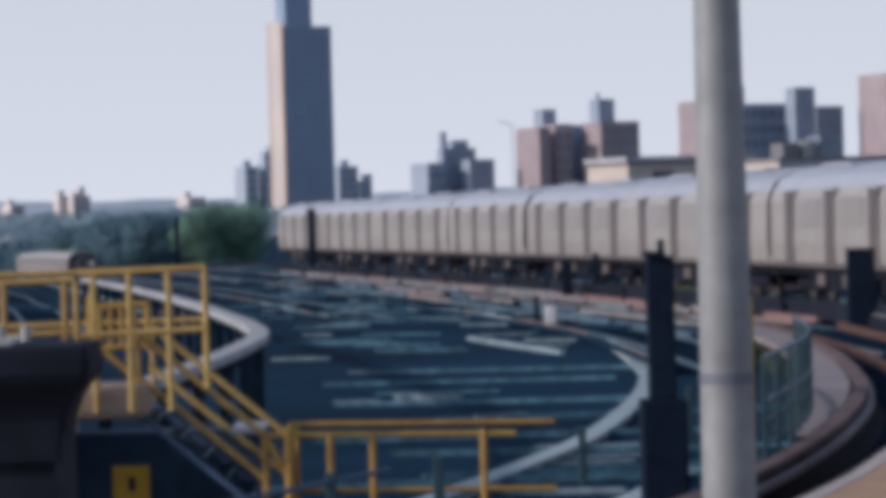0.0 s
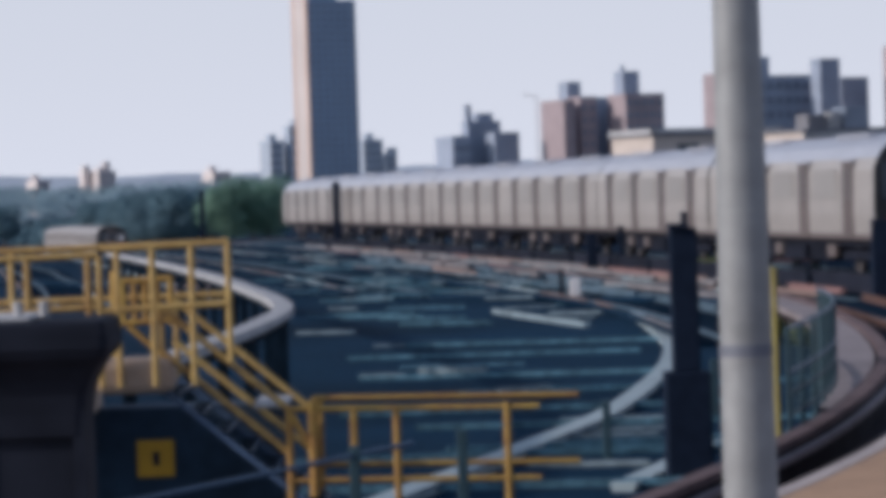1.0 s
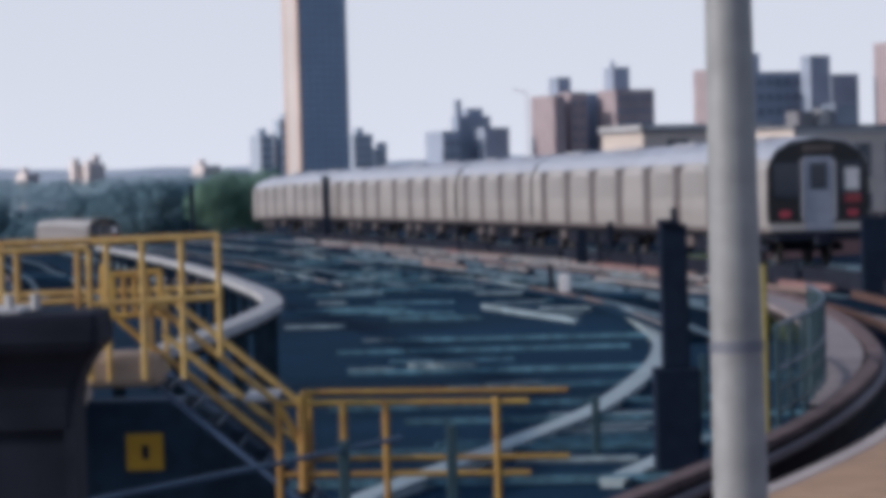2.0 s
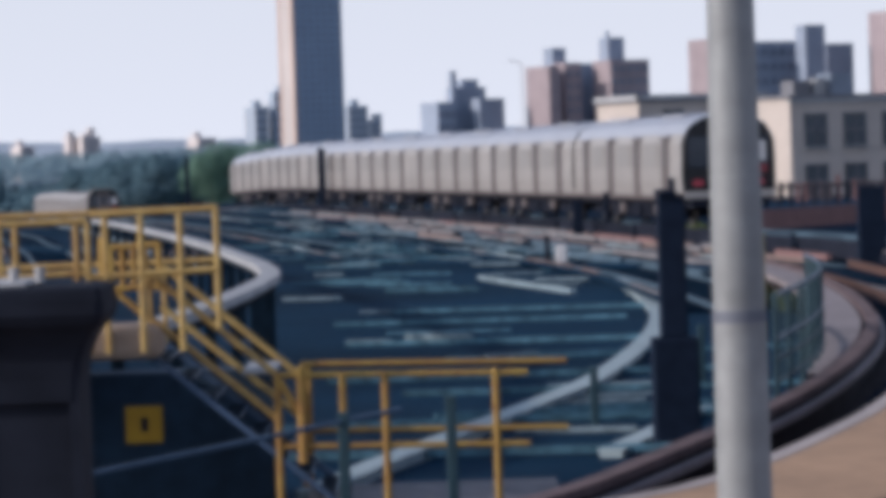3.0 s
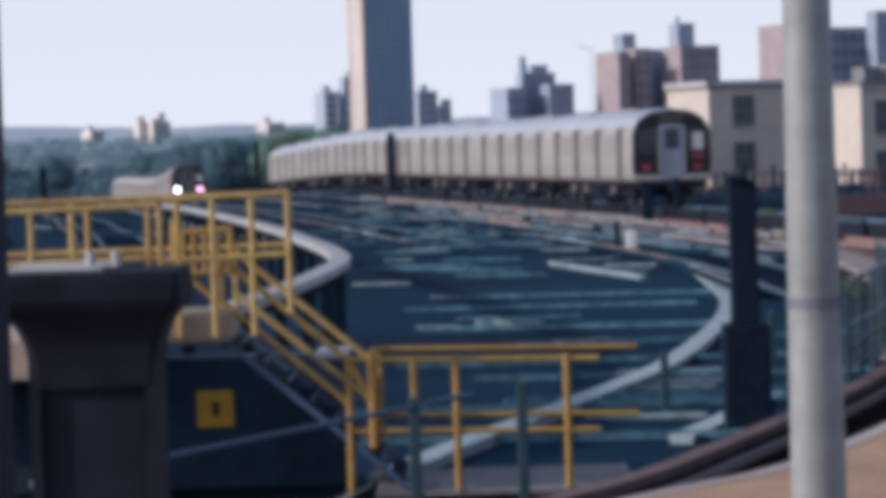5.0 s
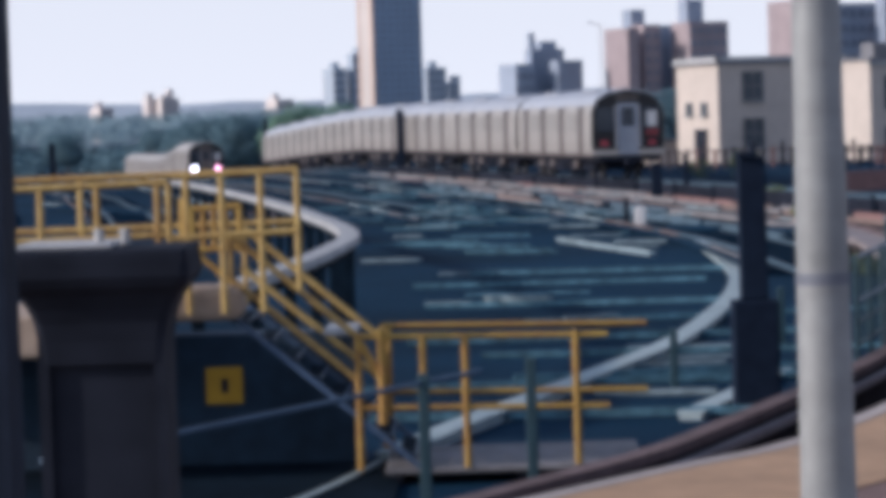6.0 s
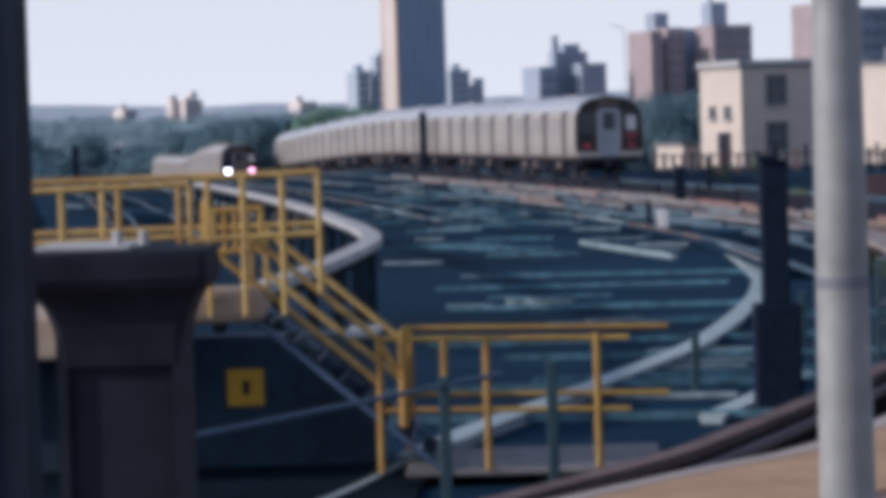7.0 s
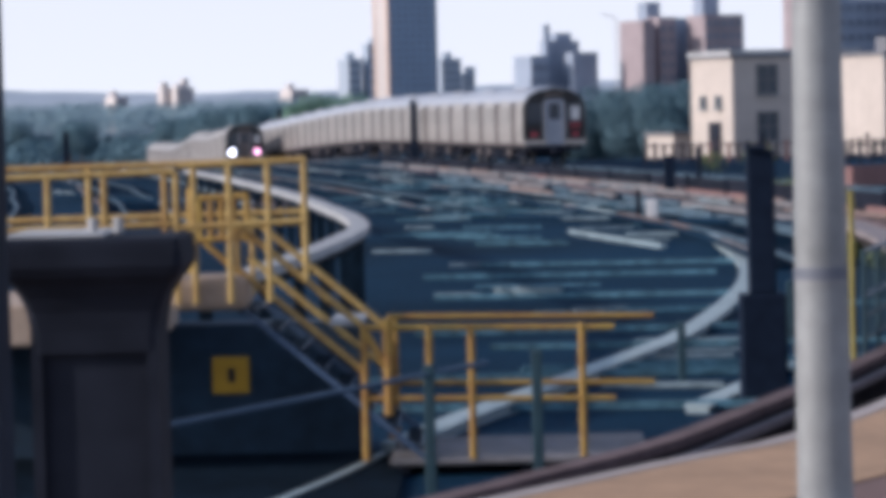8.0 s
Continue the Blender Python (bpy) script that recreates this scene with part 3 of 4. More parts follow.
def build_edge_column():
    c = thing("canopy_column", pose(-1.20, 7.6, 0), "tall dark painted canopy column on the platform", "column")
    part("shaft", boxes(((0, 0, 2.5), (0.20, 0.16, 5.4)), bevel=0.01), "dark", c)
    part("flange", boxes(((0.09, 0, 2.5), (0.022, 0.22, 5.4))), "dark", c)
    part("flange", boxes(((-0.09, 0, 2.5), (0.022, 0.22, 5.4))), "dark", c)


build_edge_column()


def build_signal(m, label, h=2.55, w=0.27, box_w=0.46, box_h=1.0, lamp=True):
    s = thing("signal_post", m, label, "signal", "signals")
    part("case", boxes(((0, 0, box_h / 2), (box_w, 0.4, box_h)), bevel=0.03), "signal_black", s)
    part("head", boxes(((0, 0, (h + box_h) / 2), (w, 0.25, h - box_h)), bevel=0.02), "signal_black", s)
    if lamp:
        part("hood", boxes(((-0.05, -0.05, h + 0.02), (0.2, 0.3, 0.06)), bevel=0.01), "signal_black", s)
        part("finial", tubes(((0.02, 0, h), (0.02, 0, h + 0.16)), r=0.035), "dark", s)
    return s


build_signal(pose(2.72, 31.92, -0.42), "dark signal post with a wide relay case", h=2.5, box_h=1.08)
build_signal(pose(11.2, 76, -0.4), "dark trackside relay cabinet", h=1.95, w=0.66, box_w=0.68, box_h=1.2, lamp=False)
build_signal(pose(-4.2, 180.5, -0.3), "dark distant signal by the main track", h=3.6, w=0.45, box_w=0.5, box_h=0.4)
build_signal(pose(6.15, 110.2, -0.4), "small dark dwarf signal by the main track", h=1.35, w=0.36, box_w=0.4, box_h=0.4, lamp=False)
build_signal(pose(7.15, 110.2, -0.4), "small dark dwarf signal on a thin post", h=1.6, w=0.2, box_w=0.16, box_h=0.9, lamp=False)
build_signal(pose(-22.6, 347, -3.9), "slim dark signal post by the woods", h=7.6, w=0.5, box_w=0.5, box_h=0.4, lamp=False)
build_signal(pose(-27.5, 209, -0.6), "short dark signal post at the yard's edge", h=2.6, w=0.4, box_w=0.3, box_h=0.4, lamp=False)


def build_white_box():
    b = thing("relay_box", pose(4.05, 81.89, -0.42), "small white relay box on a dark post", "relay box")
    part("case", boxes(((0.08, 0, 0.42), (0.27, 0.3, 0.46)), bevel=0.03), "white", b)
    part("foot", boxes(((0.08, 0, 0.08), (0.2, 0.2, 0.18))), "dark", b)
    part("post", boxes(((-0.27, 0.1, 0.45), (0.13, 0.13, 0.9))), "black", b)


build_white_box()


def build_spare_ties():
    kinds = []
    for size, m_, label in (((2.1, 0.13, 0.055), "grey_tie", "bleached grey railway tie lying across the ballast"), ((1.3, 0.12, 0.06), "plank", "pale weathered plank lying across the ballast"), ((0.8, 0.13, 0.065), "plank", "short pale plank lying on the ballast")):
        ob = part("railway_tie", box(bmesh.new(), (0, 0, size[2] / 2), size, bevel=0.01), m_, None)
        kinds.append(tagged(ob, label, "railway tie", "spare ties"))
    placed = set()
    for x0, x1, y0, y1, n, pale in ((-3.2, 5.5, 67, 84, 14, 0.35), (-2.6, 6.5, 84, 100, 36, 0.75), (-4.5, 7.0, 100, 132, 40, 0.75), (-6.0, 5.0, 132, 165, 24, 0.6), (-1.4, 3.0, 46, 65, 4, 0.3), (1.7, 3.5, 32.5, 45, 9, 0.7)):
        for _ in range(n):
            k = random.choice((1, 1, 2)) if random.random() < pale else 0
            x, y, a = random.uniform(x0, x1), random.uniform(y0, y1), random.uniform(-24, 10)
            m = pose(x, y, -0.43 + (0.12 if y > 84 else 0.0), 0, 0, a)
            if k in placed:
                copy_thing(kinds[k], m)
            else:
                kinds[k].matrix_basis = m
                placed.add(k)


def build_spare_rails():
    bm = sweep(bmesh.new(), [Vector((-2.6, 0, 0.0)), Vector((2.6, 0, 0.0))], [(-0.04, 0.0), (0.04, 0.0), (0.03, 0.075), (-0.03, 0.075)])
    first = tagged(part("spare_rail", bm, "grey_tie"), "loose steel rail lying across the blue-shaded ballast", "rail", "spare rails")
    for i, (x, y, a) in enumerate(((1.7, 50.5, -6), (1.4, 57, -3), (2.4, 61, -7), (2.9, 36.5, 12), (2.6, 39.5, -4), (1.6, 42.5, 3), (3.2, 46.5, 10), (0.9, 35.2, 7), (0.1, 31.5, -4))):
        m = pose(x, y, -0.41, 0, 0, a)
        if i:
            copy_thing(first, m)
        else:
            first.matrix_basis = m


build_spare_rails()
build_spare_ties()


# ---------------------------------------------------------------- trains
def build_car(lamps, label, skin="stainless", top="roof_steel", end_door="cab_door"):
    """A subway car 18.2 m long, its cab end towards -Y, standing on the rail at z = 0."""
    car = thing("subway_car", Matrix.Identity(4), label, "train car", "train cars")
    L, W = 18.1, 1.5
    prof = [(-W, 1.0), (-W - 0.02, 1.6), (-W, 2.75), (-W + 0.10, 3.05)]
    body = prof + [(-x, z) for x, z in prof[::-1]]
    roof = [(-W + 0.10, 3.05), (-W + 0.32, 3.36), (-W + 0.75, 3.58), (0, 3.70), (W - 0.75, 3.58), (W - 0.32, 3.36), (W - 0.10, 3.05)]
    line = [Vector((0, -L / 2, 0)), Vector((0, L / 2, 0))]
    part("body", sweep(bmesh.new(), line, body), skin, car)
    part("roof", sweep(bmesh.new(), line, roof), top, car)
    for y in (-4.5, 4.5):
        part("roof_unit", boxes(((0, y, 3.66), (1.5, 3.2, 0.11)), bevel=0.04), top, car)
    doors = [-L / 2 + 2.35 + 4.46 * i for i in range(4)]
    for s in (-1, 1):
        x = s * (W + 0.022)
        for d in doors:
            frame_ = part("door", boxes(((x, d, 2.0), (0.03, 0.98, 1.96)), bevel=0.008), "door", car, "grey sliding door with recess shade in its colour")
            for k in (-0.25, 0.25):
                part("door_window", boxes(((x + s * 0.012, d + k, 2.40), (0.012, 0.36, 0.86))), "door_glass", frame_)
            part("seal", boxes(((x + s * 0.012, d, 2.0), (0.012, 0.03, 1.92))), "seam", frame_)
            part("header", boxes(((x + s * 0.008, d, 3.02), (0.03, 1.4, 0.08))), "roof_steel", car)
        for d in doors[:-1]:
            part("side_window", boxes(((x, d + 2.23, 2.42), (0.02, 2.2, 0.78)), bevel=0.008), "window" if skin == "stainless" else skin, car)
        part("sill", boxes(((s * (W - 0.02), 0, 1.03), (0.06, L, 0.14))), "door", car)
    # cab end
    y = -L / 2
    bm = bmesh.new()
    out = [(-1.46, 1.22), (-1.50, 1.7), (-1.46, 2.8), (-1.25, 3.25), (-0.8, 3.52), (0, 3.64), (0.8, 3.52), (1.25, 3.25), (1.46, 2.8), (1.50, 1.7), (1.46, 1.22)]
    f = [bm.verts.new((a, y - 0.05, u)) for a, u in out]
    g = [bm.verts.new((a, y + 0.01, u)) for a, u in out]
    bm.faces.new(f)
    for i in range(len(out)):
        j = (i + 1) % len(out)
        bm.faces.new((f[i], f[j], g[j], g[i]))
    bmesh.ops.recalc_face_normals(bm, faces=bm.faces)
    part("cab_mask", bm, "mask", car, "black glossy cab end mask")
    part("cab_door", boxes(((0, y - 0.07, 2.05), (0.84, 0.05, 2.1)), bevel=0.02), end_door, car, "grey end door")
    part("door_glass", boxes(((0, y - 0.10, 2.55), (0.5, 0.02, 0.75)), bevel=0.02), "cab_glass", car)
    for s in (-1, 1):
        part("cab_window", boxes(((s * 0.93, y - 0.06, 2.45), (0.76, 0.03, 1.0)), bevel=0.03), "cab_glass", car)
        part("grab_rail", tubes(((s * 0.47, y - 0.10, 1.3), (s * 0.47, y - 0.10, 3.0)), r=0.03), "cab_door", car)
        part("lamp", boxes(((s * 0.98, y - 0.07, 1.48), (0.32, 0.05, 0.20)), bevel=0.03), lamps if s < 0 or lamps == "red_light" else "pink_light", car)
    part("route_sign", boxes(((0.98, y - 0.085, 2.45), (0.42, 0.02, 0.62)), bevel=0.02), "white", car, "pale route sign in the cab window")
    part("number_panel", boxes(((0.98, y - 0.08, 1.9), (0.5, 0.02, 0.26)), bevel=0.02), "red", car, "red panel below the cab window")
    part("top_sign", boxes(((0, y - 0.07, 3.33), (0.9, 0.03, 0.18)), bevel=0.02), "seam", car, "dark destination sign")
    part("apron", boxes(((0, y - 0.02, 1.10), (2.96, 0.14, 0.24)), bevel=0.04), "stainless", car)
    part("coupler", boxes(((0, y - 0.25, 0.72), (0.4, 0.6, 0.3)), bevel=0.04), "under", car)
    part("anti_climber", boxes(((0, y + 0.1, 0.85), (2.5, 0.5, 0.28)), bevel=0.03), "under", car)
    # under the floor
    part("underframe", boxes(((0, 0, 0.88), (2.5, L - 0.3, 0.26))), "under", car)
    for yy, ln in ((-2.6, 2.0), (0.2, 2.4), (2.9, 1.6)):
        part("equipment_box", boxes(((0, yy, 0.56), (2.4, ln, 0.46)), bevel=0.03), "under", car)
    for yy in (-4.1, 1.55, 4.3):
        part("vent_box", boxes(((-1.22, yy, 0.62), (0.14, 0.8, 0.34)), bevel=0.02), "door", car, "grey equipment box")
    for yb in (-6.1, 6.1):
        truck = part("truck", boxes(((0, yb, 0.52), (2.1, 2.5, 0.26)), ((-1.05, yb, 0.5), (0.14, 2.9, 0.24)), ((1.05, yb, 0.5), (0.14, 2.9, 0.24)), bevel=0.03), "under", car)
        for yw in (-1.03, 1.03):
            for s in (-1, 1):
                bm = bmesh.new()
                tube(bm, (s * 0.66, yb + yw, 0.43), (s * 0.80, yb + yw, 0.43), 0.43, seg=24)
                part("wheel", bm, "wheel", truck)
    return car


LENGTHS = [0.0]
for a_, b_ in zip(TRAIN_LINE, TRAIN_LINE[1:]):
    LENGTHS.append(LENGTHS[-1] + (b_ - a_).length)


def on_line(line, lengths, s):
    i = int(np.searchsorted(lengths, s)) - 1
    i = max(0, min(len(line) - 2, i))
    f = (s - lengths[i]) / (lengths[i + 1] - lengths[i])
    return line[i].lerp(line[i + 1], f)


def car_pose(line, lengths, s, back=False):
    """A car centred s metres along the line; back: its cab end leads towards the line's start."""
    a, b = on_line(line, lengths, s - 6.1), on_line(line, lengths, s + 6.1)
    d = b - a
    c = (a + b) / 2
    return Matrix.Translation(c) @ Matrix.Rotation(math.atan2(-d.x, d.y), 4, "Z") @ Matrix.Rotation(math.atan2(d.z, math.hypot(d.x, d.y)), 4, "X")


CARS = [build_car("red_light", "silver stainless subway car with a black cab end, rolling away")]
for _ in range(6):
    CARS.append(copy_thing(CARS[0], Matrix.Identity(4)))
CARS2 = [build_car("head_light", "dull grey subway car with lit head lamps, approaching", "far_steel", "far_steel", "door")]
for _ in range(7):
    CARS2.append(copy_thing(CARS2[0], Matrix.Identity(4)))
LENGTHS2 = [0.0]
for a_, b_ in zip(SECOND_LINE, SECOND_LINE[1:]):
    LENGTHS2.append(LENGTHS2[-1] + (b_ - a_).length)


# ---------------------------------------------------------------- yard buildings
def windows(parent, spots, w, h, normal):
    """Recessed-looking window units: pane, frame bars and sill. normal: 'x' or 'y' face, looking towards minus."""
    for x, y, z in spots:
        if normal == "y":
            fr = part("window", boxes(((x, y, z), (w, 0.16, h))), "yard_glass", parent)
            part("sill", boxes(((x, y - 0.12, z - h / 2 - 0.06), (w + 0.2, 0.2, 0.1))), "concrete", fr)
            part("frame", boxes(((x, y - 0.10, z), (0.07, 0.06, h)), ((x, y - 0.10, z), (w, 0.06, 0.08))), "roofing", fr)
        else:
            fr = part("window", boxes(((x, y, z), (0.16, w, h))), "yard_glass", parent)
            part("sill", boxes(((x - 0.12, y, z - h / 2 - 0.06), (0.2, w + 0.2, 0.1))), "concrete", fr)


def build_yard_house():
    h = thing("yard_building", Matrix.Translation((16.5, 218.5, 0)) @ Matrix.Rotation(radians(25), 4, "Z"), "cream yard building with a sunlit end and dark windows", "building", "yard buildings")
    part("wall", boxes(((5.0, 2.9, 2.1), (10.0, 5.8, 7.6))), "cream", h)
    part("roof", boxes(((5.0, 2.9, 5.98), (10.4, 6.2, 0.16))), "roofing", h)
    part("parapet", boxes(((5.0, 0.0, 6.15), (10.3, 0.3, 0.5)), ((0.0, 2.9, 6.15), (0.3, 6.1, 0.5))), "concrete", h)
    windows(h, [(2.7, -0.02, 4.4), (2.7, -0.02, 1.2), (7.0, -0.02, 4.4), (7.0, -0.02, 1.2)], 1.6, 2.0, "y")
    windows(h, [(-0.02, 1.9, 2.9), (-0.02, 4.0, 2.9)], 0.9, 0.9, "x")
    part("door", boxes(((-0.03, 2.4, 0.1), (0.16, 1.7, 2.9))), "black", h)
    g = thing("yard_building", Matrix.Translation((23.3, 190, 0)) @ Matrix.Rotation(radians(25), 4, "Z"), "cream yard office with a sunlit end and window rows", "building", "yard buildings")
    part("wall", boxes(((7.0, 3.0, 2.2), (14.0, 6.0, 6.4))), "cream", g)
    part("roof", boxes(((7.0, 3.0, 5.5), (14.3, 6.3, 0.2))), "roofing", g)
    part("cornice", boxes(((7.0, -0.06, 5.25), (14.2, 0.2, 0.22))), "concrete", g)
    windows(g, [(1.75 + 2.75 * i, -0.02, z) for i in range(4) for z in (3.5, 0.5)], 1.55, 2.0, "y")
    part("roof_unit", boxes(((2.0, 2.5, 6.0), (1.2, 1.4, 1.0)), bevel=0.05), "roofing", g)
    part("roof_unit", boxes(((4.8, 2.5, 6.2), (1.6, 1.6, 1.4)), bevel=0.05), "far_glass", g)
    part("tank", tubes(((3.3, 2.2, 5.6), (3.3, 2.2, 6.6)), r=0.5, seg=20), "concrete", g)
    l = thing("yard_annexe", pose(14.6, 228, 0, 0, 0, 25), "low cream annexe beside the yard building", "building")
    part("wall", boxes(((-0.6, 2, -0.5), (2.4, 4, 2.4))), "cream", l)
    part("roof", boxes(((-0.6, 2, 0.8), (2.8, 4.4, 0.2))), "roofing", l)


build_yard_house()


def build_low_wall():
    w = thing("low_wall", Matrix.Identity(4), "low reddish brick wall with a dark pipe rail", "wall", kind="structure")
    line = curve_points([(12.9, 116, 0.3), (15.5, 119, 0.3), (20, 124, 0.3), (27, 130, 0.3)], 1.5)
    part("wall", sweep(bmesh.new(), line, rect(0.3, -1.1, 0.0)), "red_wall", w)
    part("rail", sweep(bmesh.new(), shifted(line, 0, 0.75), rect(0.06, -0.03, 0.03)), "dark", w)
    for p in line[::2]:
        part("post", boxes((p + Vector((0, 0, 0.38)), (0.07, 0.07, 0.76))), "dark", w)
    for p in shifted(line, 0.0):
        for q in (-0.5, 0.0, 0.5):
            part("picket", boxes((p + Vector((q, q * 0.9, 0.36)), (0.05, 0.05, 0.74))), "dark", w)
    f = thing("yard_fence", Matrix.Identity(4), "dark brown picket fence before the yard buildings", "fence")
    run = curve_points([(8.5, 176, -0.45), (16, 174, -0.45), (24, 171, -0.45), (33, 168, -0.45)], 0.42)
    for u in (0.25, 0.95):
        part("rail", sweep(bmesh.new(), shifted(run, 0.0, u), rect(0.08, 0.0, 0.09)), "fence_timber", f)
    for i, p in enumerate(run):
        tall = 1.45 if i % 8 == 0 else 1.05 + 0.12 * random.random()
        part("picket", boxes((p + Vector((0, -0.1, tall / 2)), (0.16 + 0.08 * random.random(), 0.06, tall))), random.choice(("fence_timber", "fence_timber", "under", "red_wall")), f)
    bm = bmesh.new()
    for x, y, r in ((9.6, 92, 0.5), (10.3, 96, 0.4), (8.9, 88, 0.35), (6.9, 57, 0.3), (6.7, 60, 0.25), (9.2, 100, 0.5), (12.4, 150, 0.9), (14.0, 168, 0.9), (10.4, 150, 0.7)):
        leaf_cloud(bm, (x, y, -0.35 + r * 0.5), (r, r, r * 0.8), 120, 0.09)
    tagged(part("weeds", bm, "weeds"), "yellow-green weeds along the track edge", "weeds", kind="stuff")


# ---------------------------------------------------------------- skyline
TURN = radians(25)


def block(parent, name, x0, xm, x1, y, z1, material, z0=-2.0):
    """A turned block: its sunlit end spans x0 to xm, its shaded long side xm to x1, as seen from the station."""
    deep, wide = (xm - x0) / math.sin(TURN), (x1 - xm) / math.cos(TURN)
    bm = bmesh.new()
    box(bm, (wide / 2, deep / 2, (z0 + z1) / 2), (wide, deep, z1 - z0))
    bmesh.ops.transform(bm, matrix=Matrix.Translation((xm, y, 0)) @ Matrix.Rotation(TURN, 4, "Z"), verts=bm.verts)
    return part(name, bm, material, parent)


def window_grid(parent, xm, x1, y, z0, z1, nx, nz, w, h):
    wide = (x1 - xm) / math.cos(TURN)
    bm = bmesh.new()
    for i in range(nx):
        for k in range(nz):
            box(bm, ((i + 0.5) * wide / nx, -0.05, z0 + (k + 0.5) * (z1 - z0) / nz), (w, 0.3, h))
    bmesh.ops.transform(bm, matrix=Matrix.Translation((xm, y, 0)) @ Matrix.Rotation(TURN, 4, "Z"), verts=bm.verts)
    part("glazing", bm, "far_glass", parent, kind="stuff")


def build_city():
    t = thing("tower_block", Matrix.Identity(4), "very tall dark residential tower with a pale sunlit side", "tower")
    block(t, "pale_face", -47.7, -41.0, -40.6, 1328.1, 86, "tower_lit")
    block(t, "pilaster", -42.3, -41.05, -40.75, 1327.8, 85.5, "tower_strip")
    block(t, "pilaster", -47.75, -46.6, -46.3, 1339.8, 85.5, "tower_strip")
    # shaft and crown hold the shaded side's blue in their colour
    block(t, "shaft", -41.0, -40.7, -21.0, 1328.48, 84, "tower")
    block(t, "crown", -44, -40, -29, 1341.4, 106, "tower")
    window_grid(t, -40.7, -21.2, 1328.48, 5, 83, 7, 27, 1.5, 1.5)
    s = thing("apartment_block", Matrix.Identity(4), "stepped grey-brown apartment block with a slim spire", "building", "skyline blocks")
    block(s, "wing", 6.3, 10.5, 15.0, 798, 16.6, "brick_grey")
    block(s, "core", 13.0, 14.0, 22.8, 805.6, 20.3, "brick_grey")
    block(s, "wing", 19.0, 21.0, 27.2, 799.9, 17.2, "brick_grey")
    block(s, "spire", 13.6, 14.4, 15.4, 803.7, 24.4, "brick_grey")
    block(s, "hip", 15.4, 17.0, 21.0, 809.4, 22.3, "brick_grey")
    window_grid(s, 10.5, 15, 798, 0, 15, 3, 5, 1.0, 1.4)
    b = thing("apartment_block", Matrix.Identity(4), "twin hazed red-brown brick apartment slabs with roof tank houses", "building", "skyline blocks")
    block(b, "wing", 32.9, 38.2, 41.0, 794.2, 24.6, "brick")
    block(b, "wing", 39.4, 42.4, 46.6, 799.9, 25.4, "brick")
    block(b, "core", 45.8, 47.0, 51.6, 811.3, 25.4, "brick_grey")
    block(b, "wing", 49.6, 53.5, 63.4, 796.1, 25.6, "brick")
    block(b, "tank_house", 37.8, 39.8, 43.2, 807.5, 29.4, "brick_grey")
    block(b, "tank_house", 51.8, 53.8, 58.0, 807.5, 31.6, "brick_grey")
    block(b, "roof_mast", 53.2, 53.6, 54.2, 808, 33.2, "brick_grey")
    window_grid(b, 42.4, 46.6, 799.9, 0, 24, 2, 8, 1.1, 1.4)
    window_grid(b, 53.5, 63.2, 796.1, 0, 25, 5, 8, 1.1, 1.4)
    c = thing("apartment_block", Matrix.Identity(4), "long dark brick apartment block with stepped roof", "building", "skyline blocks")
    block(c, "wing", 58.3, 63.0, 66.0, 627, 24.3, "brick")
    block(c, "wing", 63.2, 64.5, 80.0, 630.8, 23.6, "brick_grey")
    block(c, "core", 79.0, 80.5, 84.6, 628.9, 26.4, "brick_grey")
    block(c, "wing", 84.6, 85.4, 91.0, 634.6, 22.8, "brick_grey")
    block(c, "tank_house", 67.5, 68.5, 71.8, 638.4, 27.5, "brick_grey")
    window_grid(c, 64.8, 79.6, 630.8, 0, 23, 8, 8, 1.1, 1.3)
    d = thing("apartment_block", Matrix.Identity(4), "red brick apartment block at the edge of the skyline", "building", "skyline blocks")
    block(d, "wing", 93.5, 98, 108.0, 623.2, 28.5, "brick")
    window_grid(d, 98, 107.5, 623.2, 0, 27, 5, 9, 1.1, 1.3)
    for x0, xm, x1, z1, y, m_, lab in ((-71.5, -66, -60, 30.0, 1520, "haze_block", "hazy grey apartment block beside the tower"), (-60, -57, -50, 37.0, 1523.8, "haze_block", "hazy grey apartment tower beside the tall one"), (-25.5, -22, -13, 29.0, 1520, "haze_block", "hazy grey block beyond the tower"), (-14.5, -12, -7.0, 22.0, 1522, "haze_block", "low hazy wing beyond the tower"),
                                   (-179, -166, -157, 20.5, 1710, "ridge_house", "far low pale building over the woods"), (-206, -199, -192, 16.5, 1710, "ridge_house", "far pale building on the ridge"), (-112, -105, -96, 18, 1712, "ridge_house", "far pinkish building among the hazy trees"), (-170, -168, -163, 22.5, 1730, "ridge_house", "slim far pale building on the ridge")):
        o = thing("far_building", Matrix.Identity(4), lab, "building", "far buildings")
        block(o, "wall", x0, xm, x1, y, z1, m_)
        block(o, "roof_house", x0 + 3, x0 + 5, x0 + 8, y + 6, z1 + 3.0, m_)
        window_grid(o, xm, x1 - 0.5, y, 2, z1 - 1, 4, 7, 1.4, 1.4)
    l = thing("street_lamp", pose(22.6, 570, -4), "thin distant street lamp post", "street lamp")
    part("post", tubes(((0, 0, 0), (0, 0, 23)), r=0.12), "ridge_house", l)
    part("arm", tubes(((0, 0, 23), (-2.4, 0, 23.6)), r=0.10), "ridge_house", l)


build_city()


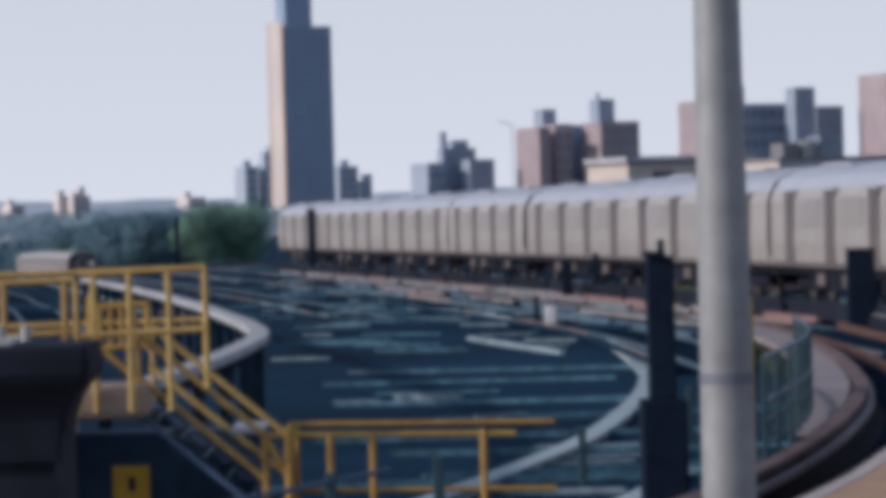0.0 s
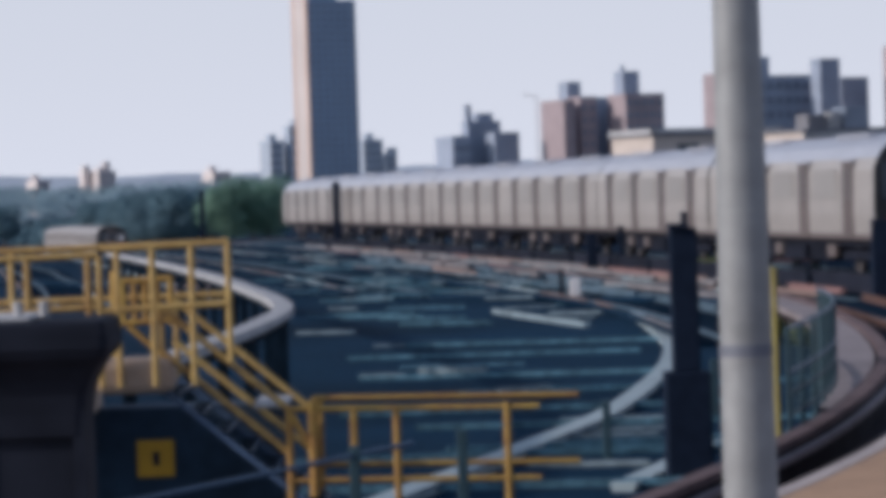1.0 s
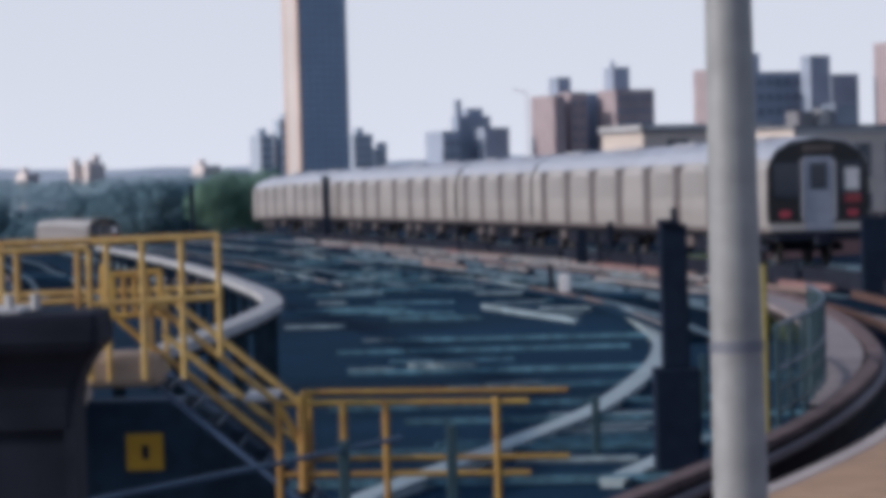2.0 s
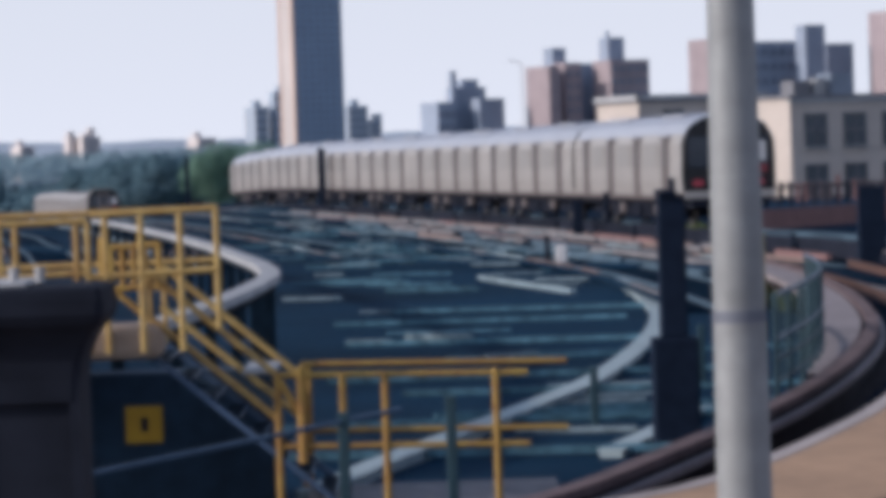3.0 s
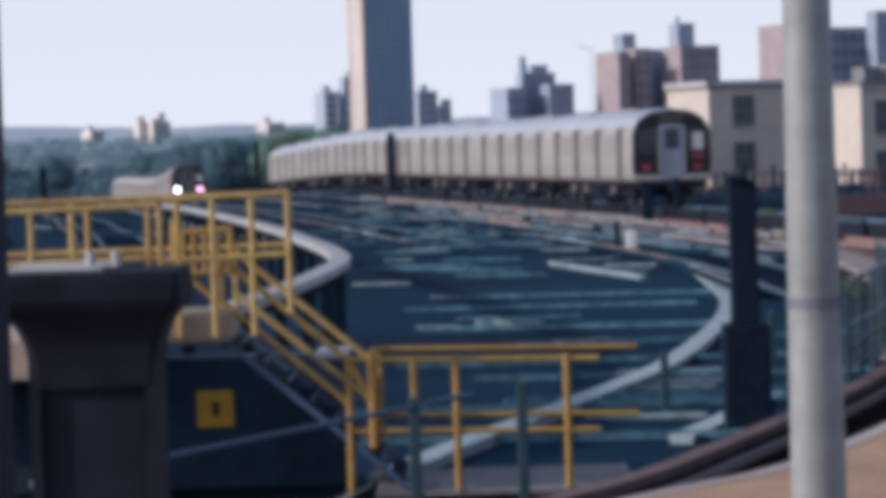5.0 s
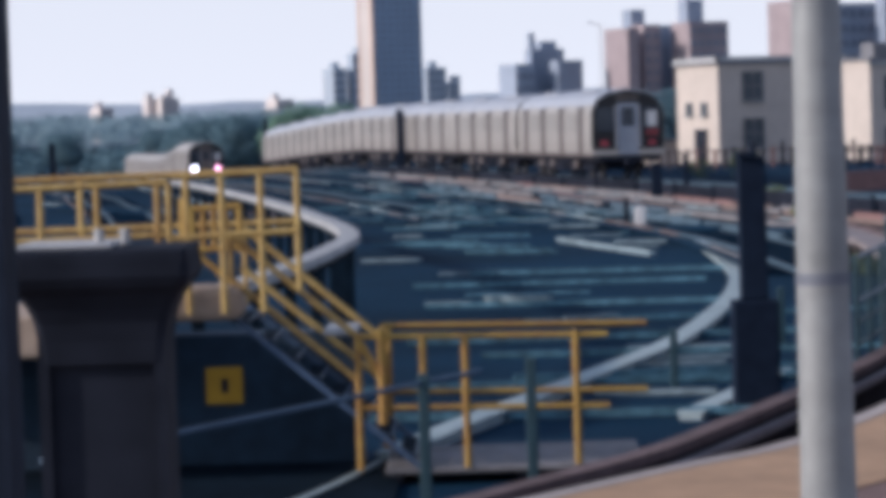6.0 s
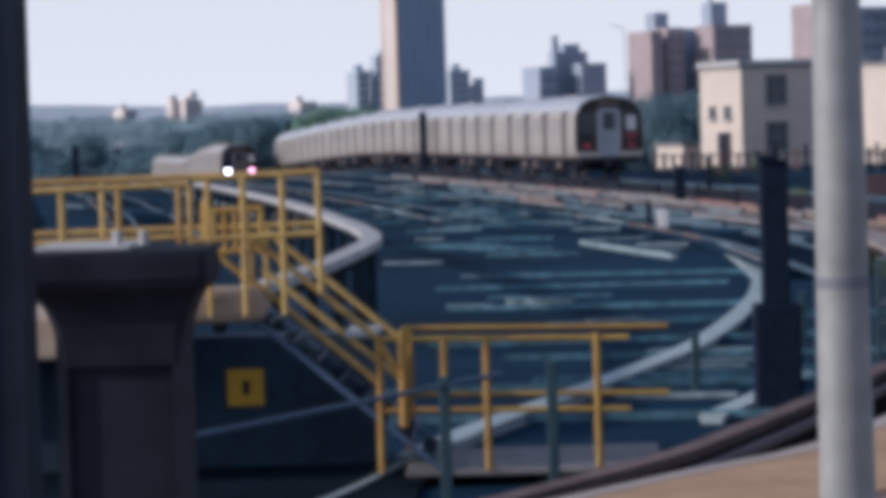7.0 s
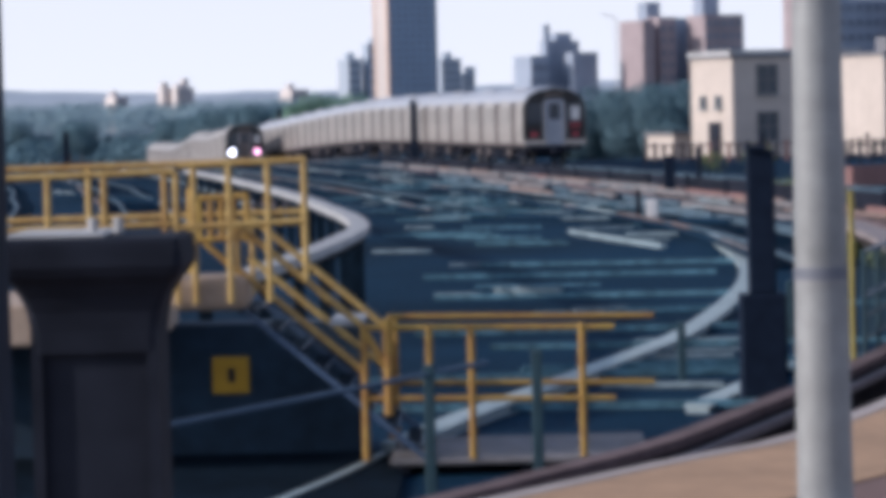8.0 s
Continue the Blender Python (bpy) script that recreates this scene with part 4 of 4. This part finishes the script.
# ---------------------------------------------------------------- trees and far woods
def leaf_cloud(bm, centre, radii, count, size):
    for _ in range(count):
        d = Vector((random.gauss(0, 1), random.gauss(0, 1), random.gauss(0, 1))).normalized()
        r = 0.55 + 0.45 * random.random() ** 0.5
        lump = 1 + 0.28 * noise.noise(d * 2.2 + Vector(centre) * 0.13)
        c = Vector(centre) + Vector((d.x * radii[0], d.y * radii[1], d.z * radii[2])) * r * lump
        a = (d + 0.7 * Vector((random.uniform(-1, 1), random.uniform(-1, 1), random.uniform(-1, 1)))).normalized()
        b = a.orthogonal().normalized()
        s = size * random.uniform(0.6, 1.3)
        k = a.cross(b)
        v = [bm.verts.new(c + b * s), bm.verts.new(c + k * s * 0.6), bm.verts.new(c - b * s), bm.verts.new(c - k * s * 0.6)]
        bm.faces.new(v)


def build_tree(h, w, material, label):
    t = thing("tree", Matrix.Identity(4), label, "tree", "trees by the yard")
    bm = bmesh.new()
    tube(bm, (0, 0, 0), (0, 0, h * 0.55), 0.22, 0.10, seg=10)
    for k in range(6):
        a = k * 1.05 + random.random()
        tube(bm, (0, 0, h * (0.28 + 0.05 * k)), (math.cos(a) * w * 0.35, math.sin(a) * w * 0.35, h * (0.5 + 0.05 * k)), 0.08, 0.03, seg=6)
    part("trunk", bm, "bark", t)
    bm = bmesh.new()
    for k in range(7):
        a = k * 0.9 + random.random()
        r = w * 0.27 * random.uniform(0.5, 1.2)
        leaf_cloud(bm, (math.cos(a) * r, math.sin(a) * r, h * random.uniform(0.38, 0.76)), (w * 0.34, w * 0.34, h * 0.24), 1500, 0.155)
    part("crown", bm, material, t)
    return t


build_low_wall()
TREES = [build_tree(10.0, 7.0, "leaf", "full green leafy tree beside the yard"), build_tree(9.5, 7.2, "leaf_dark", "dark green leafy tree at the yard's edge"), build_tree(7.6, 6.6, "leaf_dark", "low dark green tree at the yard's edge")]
SPOTS = [(0, -23.2, 402, 0), (0, -18.2, 405, 40), (0, -20.5, 412, 100), (1, -31.0, 418, 10), (1, -29.0, 430, 70), (2, -35.0, 428, 120), (1, -33.5, 442, 200), (1, -37.6, 446, 15), (1, -36.0, 464, 80), (2, -41.0, 470, 33), (1, -42.5, 474, 160), (1, -31.0, 470, 60),
         (1, -49.0, 536, 20), (1, -55.0, 560, 110), (1, -58.0, 640, 44), (1, -66.0, 650, 140), (1, -84.0, 662, 90), (1, -96.0, 655, 10), (1, -104.0, 664, 70), (0, -112.0, 650, 130), (1, -90.0, 690, 20),
         (1, 16.5, 300.2, 60), (2, 10.0, 313.5, 30), (1, 13.5, 307.8, 50), (1, 12, 338.2, 200), (1, 19.0, 306, 150), (1, 16.0, 322, 20)]
used = set()
for k, x, y, a in SPOTS:
    m = pose(x, y, -4.0 - min(1.7, max(0, (y - 389) * 0.012)) if x < 0 else -3.9, 0, 0, a)
    if k in used:
        copy_thing(TREES[k], m)
    else:
        TREES[k].matrix_basis = m
        used.add(k)


def build_far_woods():
    bm = bmesh.new()
    for i in range(420):
        x = random.uniform(-330, 60)
        y = random.uniform(800, 1440)
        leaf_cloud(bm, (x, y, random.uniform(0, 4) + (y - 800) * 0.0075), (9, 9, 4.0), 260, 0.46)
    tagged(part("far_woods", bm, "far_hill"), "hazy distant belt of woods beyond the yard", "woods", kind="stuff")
    bm = bmesh.new()
    for _ in range(90):
        y = random.uniform(500, 760)
        x = random.uniform(-0.150, -0.062) * y
        if x < -0.126 * y + 8 and y < 640 and x > -0.126 * y - 8:
            continue
        leaf_cloud(bm, (x, y, -4.6 + random.uniform(0, 2.4)), (4.2, 4.2, 2.6), 150, 0.42)
    tagged(part("undergrowth", bm, "leaf_dark"), "dense dark undergrowth below the trees beyond the yard", "undergrowth", kind="stuff")
    bm = bmesh.new()
    rows = []
    for k, y in enumerate((1900, 2400)):
        rows.append([bm.verts.new((x, y, (16 + 6 * noise.noise(Vector((x * 0.004, 3, 0))) + 2.5 * noise.noise(Vector((x * 0.02, 9, 0)))) * (1.0 + 0.5 * k))) for x in range(-900, 1000, 20)])
    base = [bm.verts.new((v.co.x, 1860, -3)) for v in rows[0]]
    for a, b in ((base, rows[0]), (rows[0], rows[1])):
        for i in range(len(a) - 1):
            bm.faces.new((a[i], a[i + 1], b[i + 1], b[i]))
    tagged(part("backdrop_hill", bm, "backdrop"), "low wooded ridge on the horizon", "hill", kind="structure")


build_far_woods()


# ---------------------------------------------------------------- motion of the trains
TAIL_START = LENGTHS[min(range(len(TRAIN_LINE)), key=lambda i: abs(TRAIN_LINE[i].y - 71.6))]
SPEED = 9.9


def motions():
    times = [0.5 * i for i in range(17)]
    for k, car in enumerate(CARS):
        walk(car, [(t, car_pose(TRAIN_LINE, LENGTHS, TAIL_START + SPEED * t + 9.1 + 18.2 * k)) for t in times])
    i0 = min(range(len(SECOND_LINE)), key=lambda i: abs(SECOND_LINE[i].y - 327.6))
    for k, car in enumerate(CARS2):
        walk(car, [(t, car_pose(SECOND_LINE, LENGTHS2, LENGTHS2[i0] - 9.7 * t + 9.1 + 18.2 * k)) for t in times])


motions()
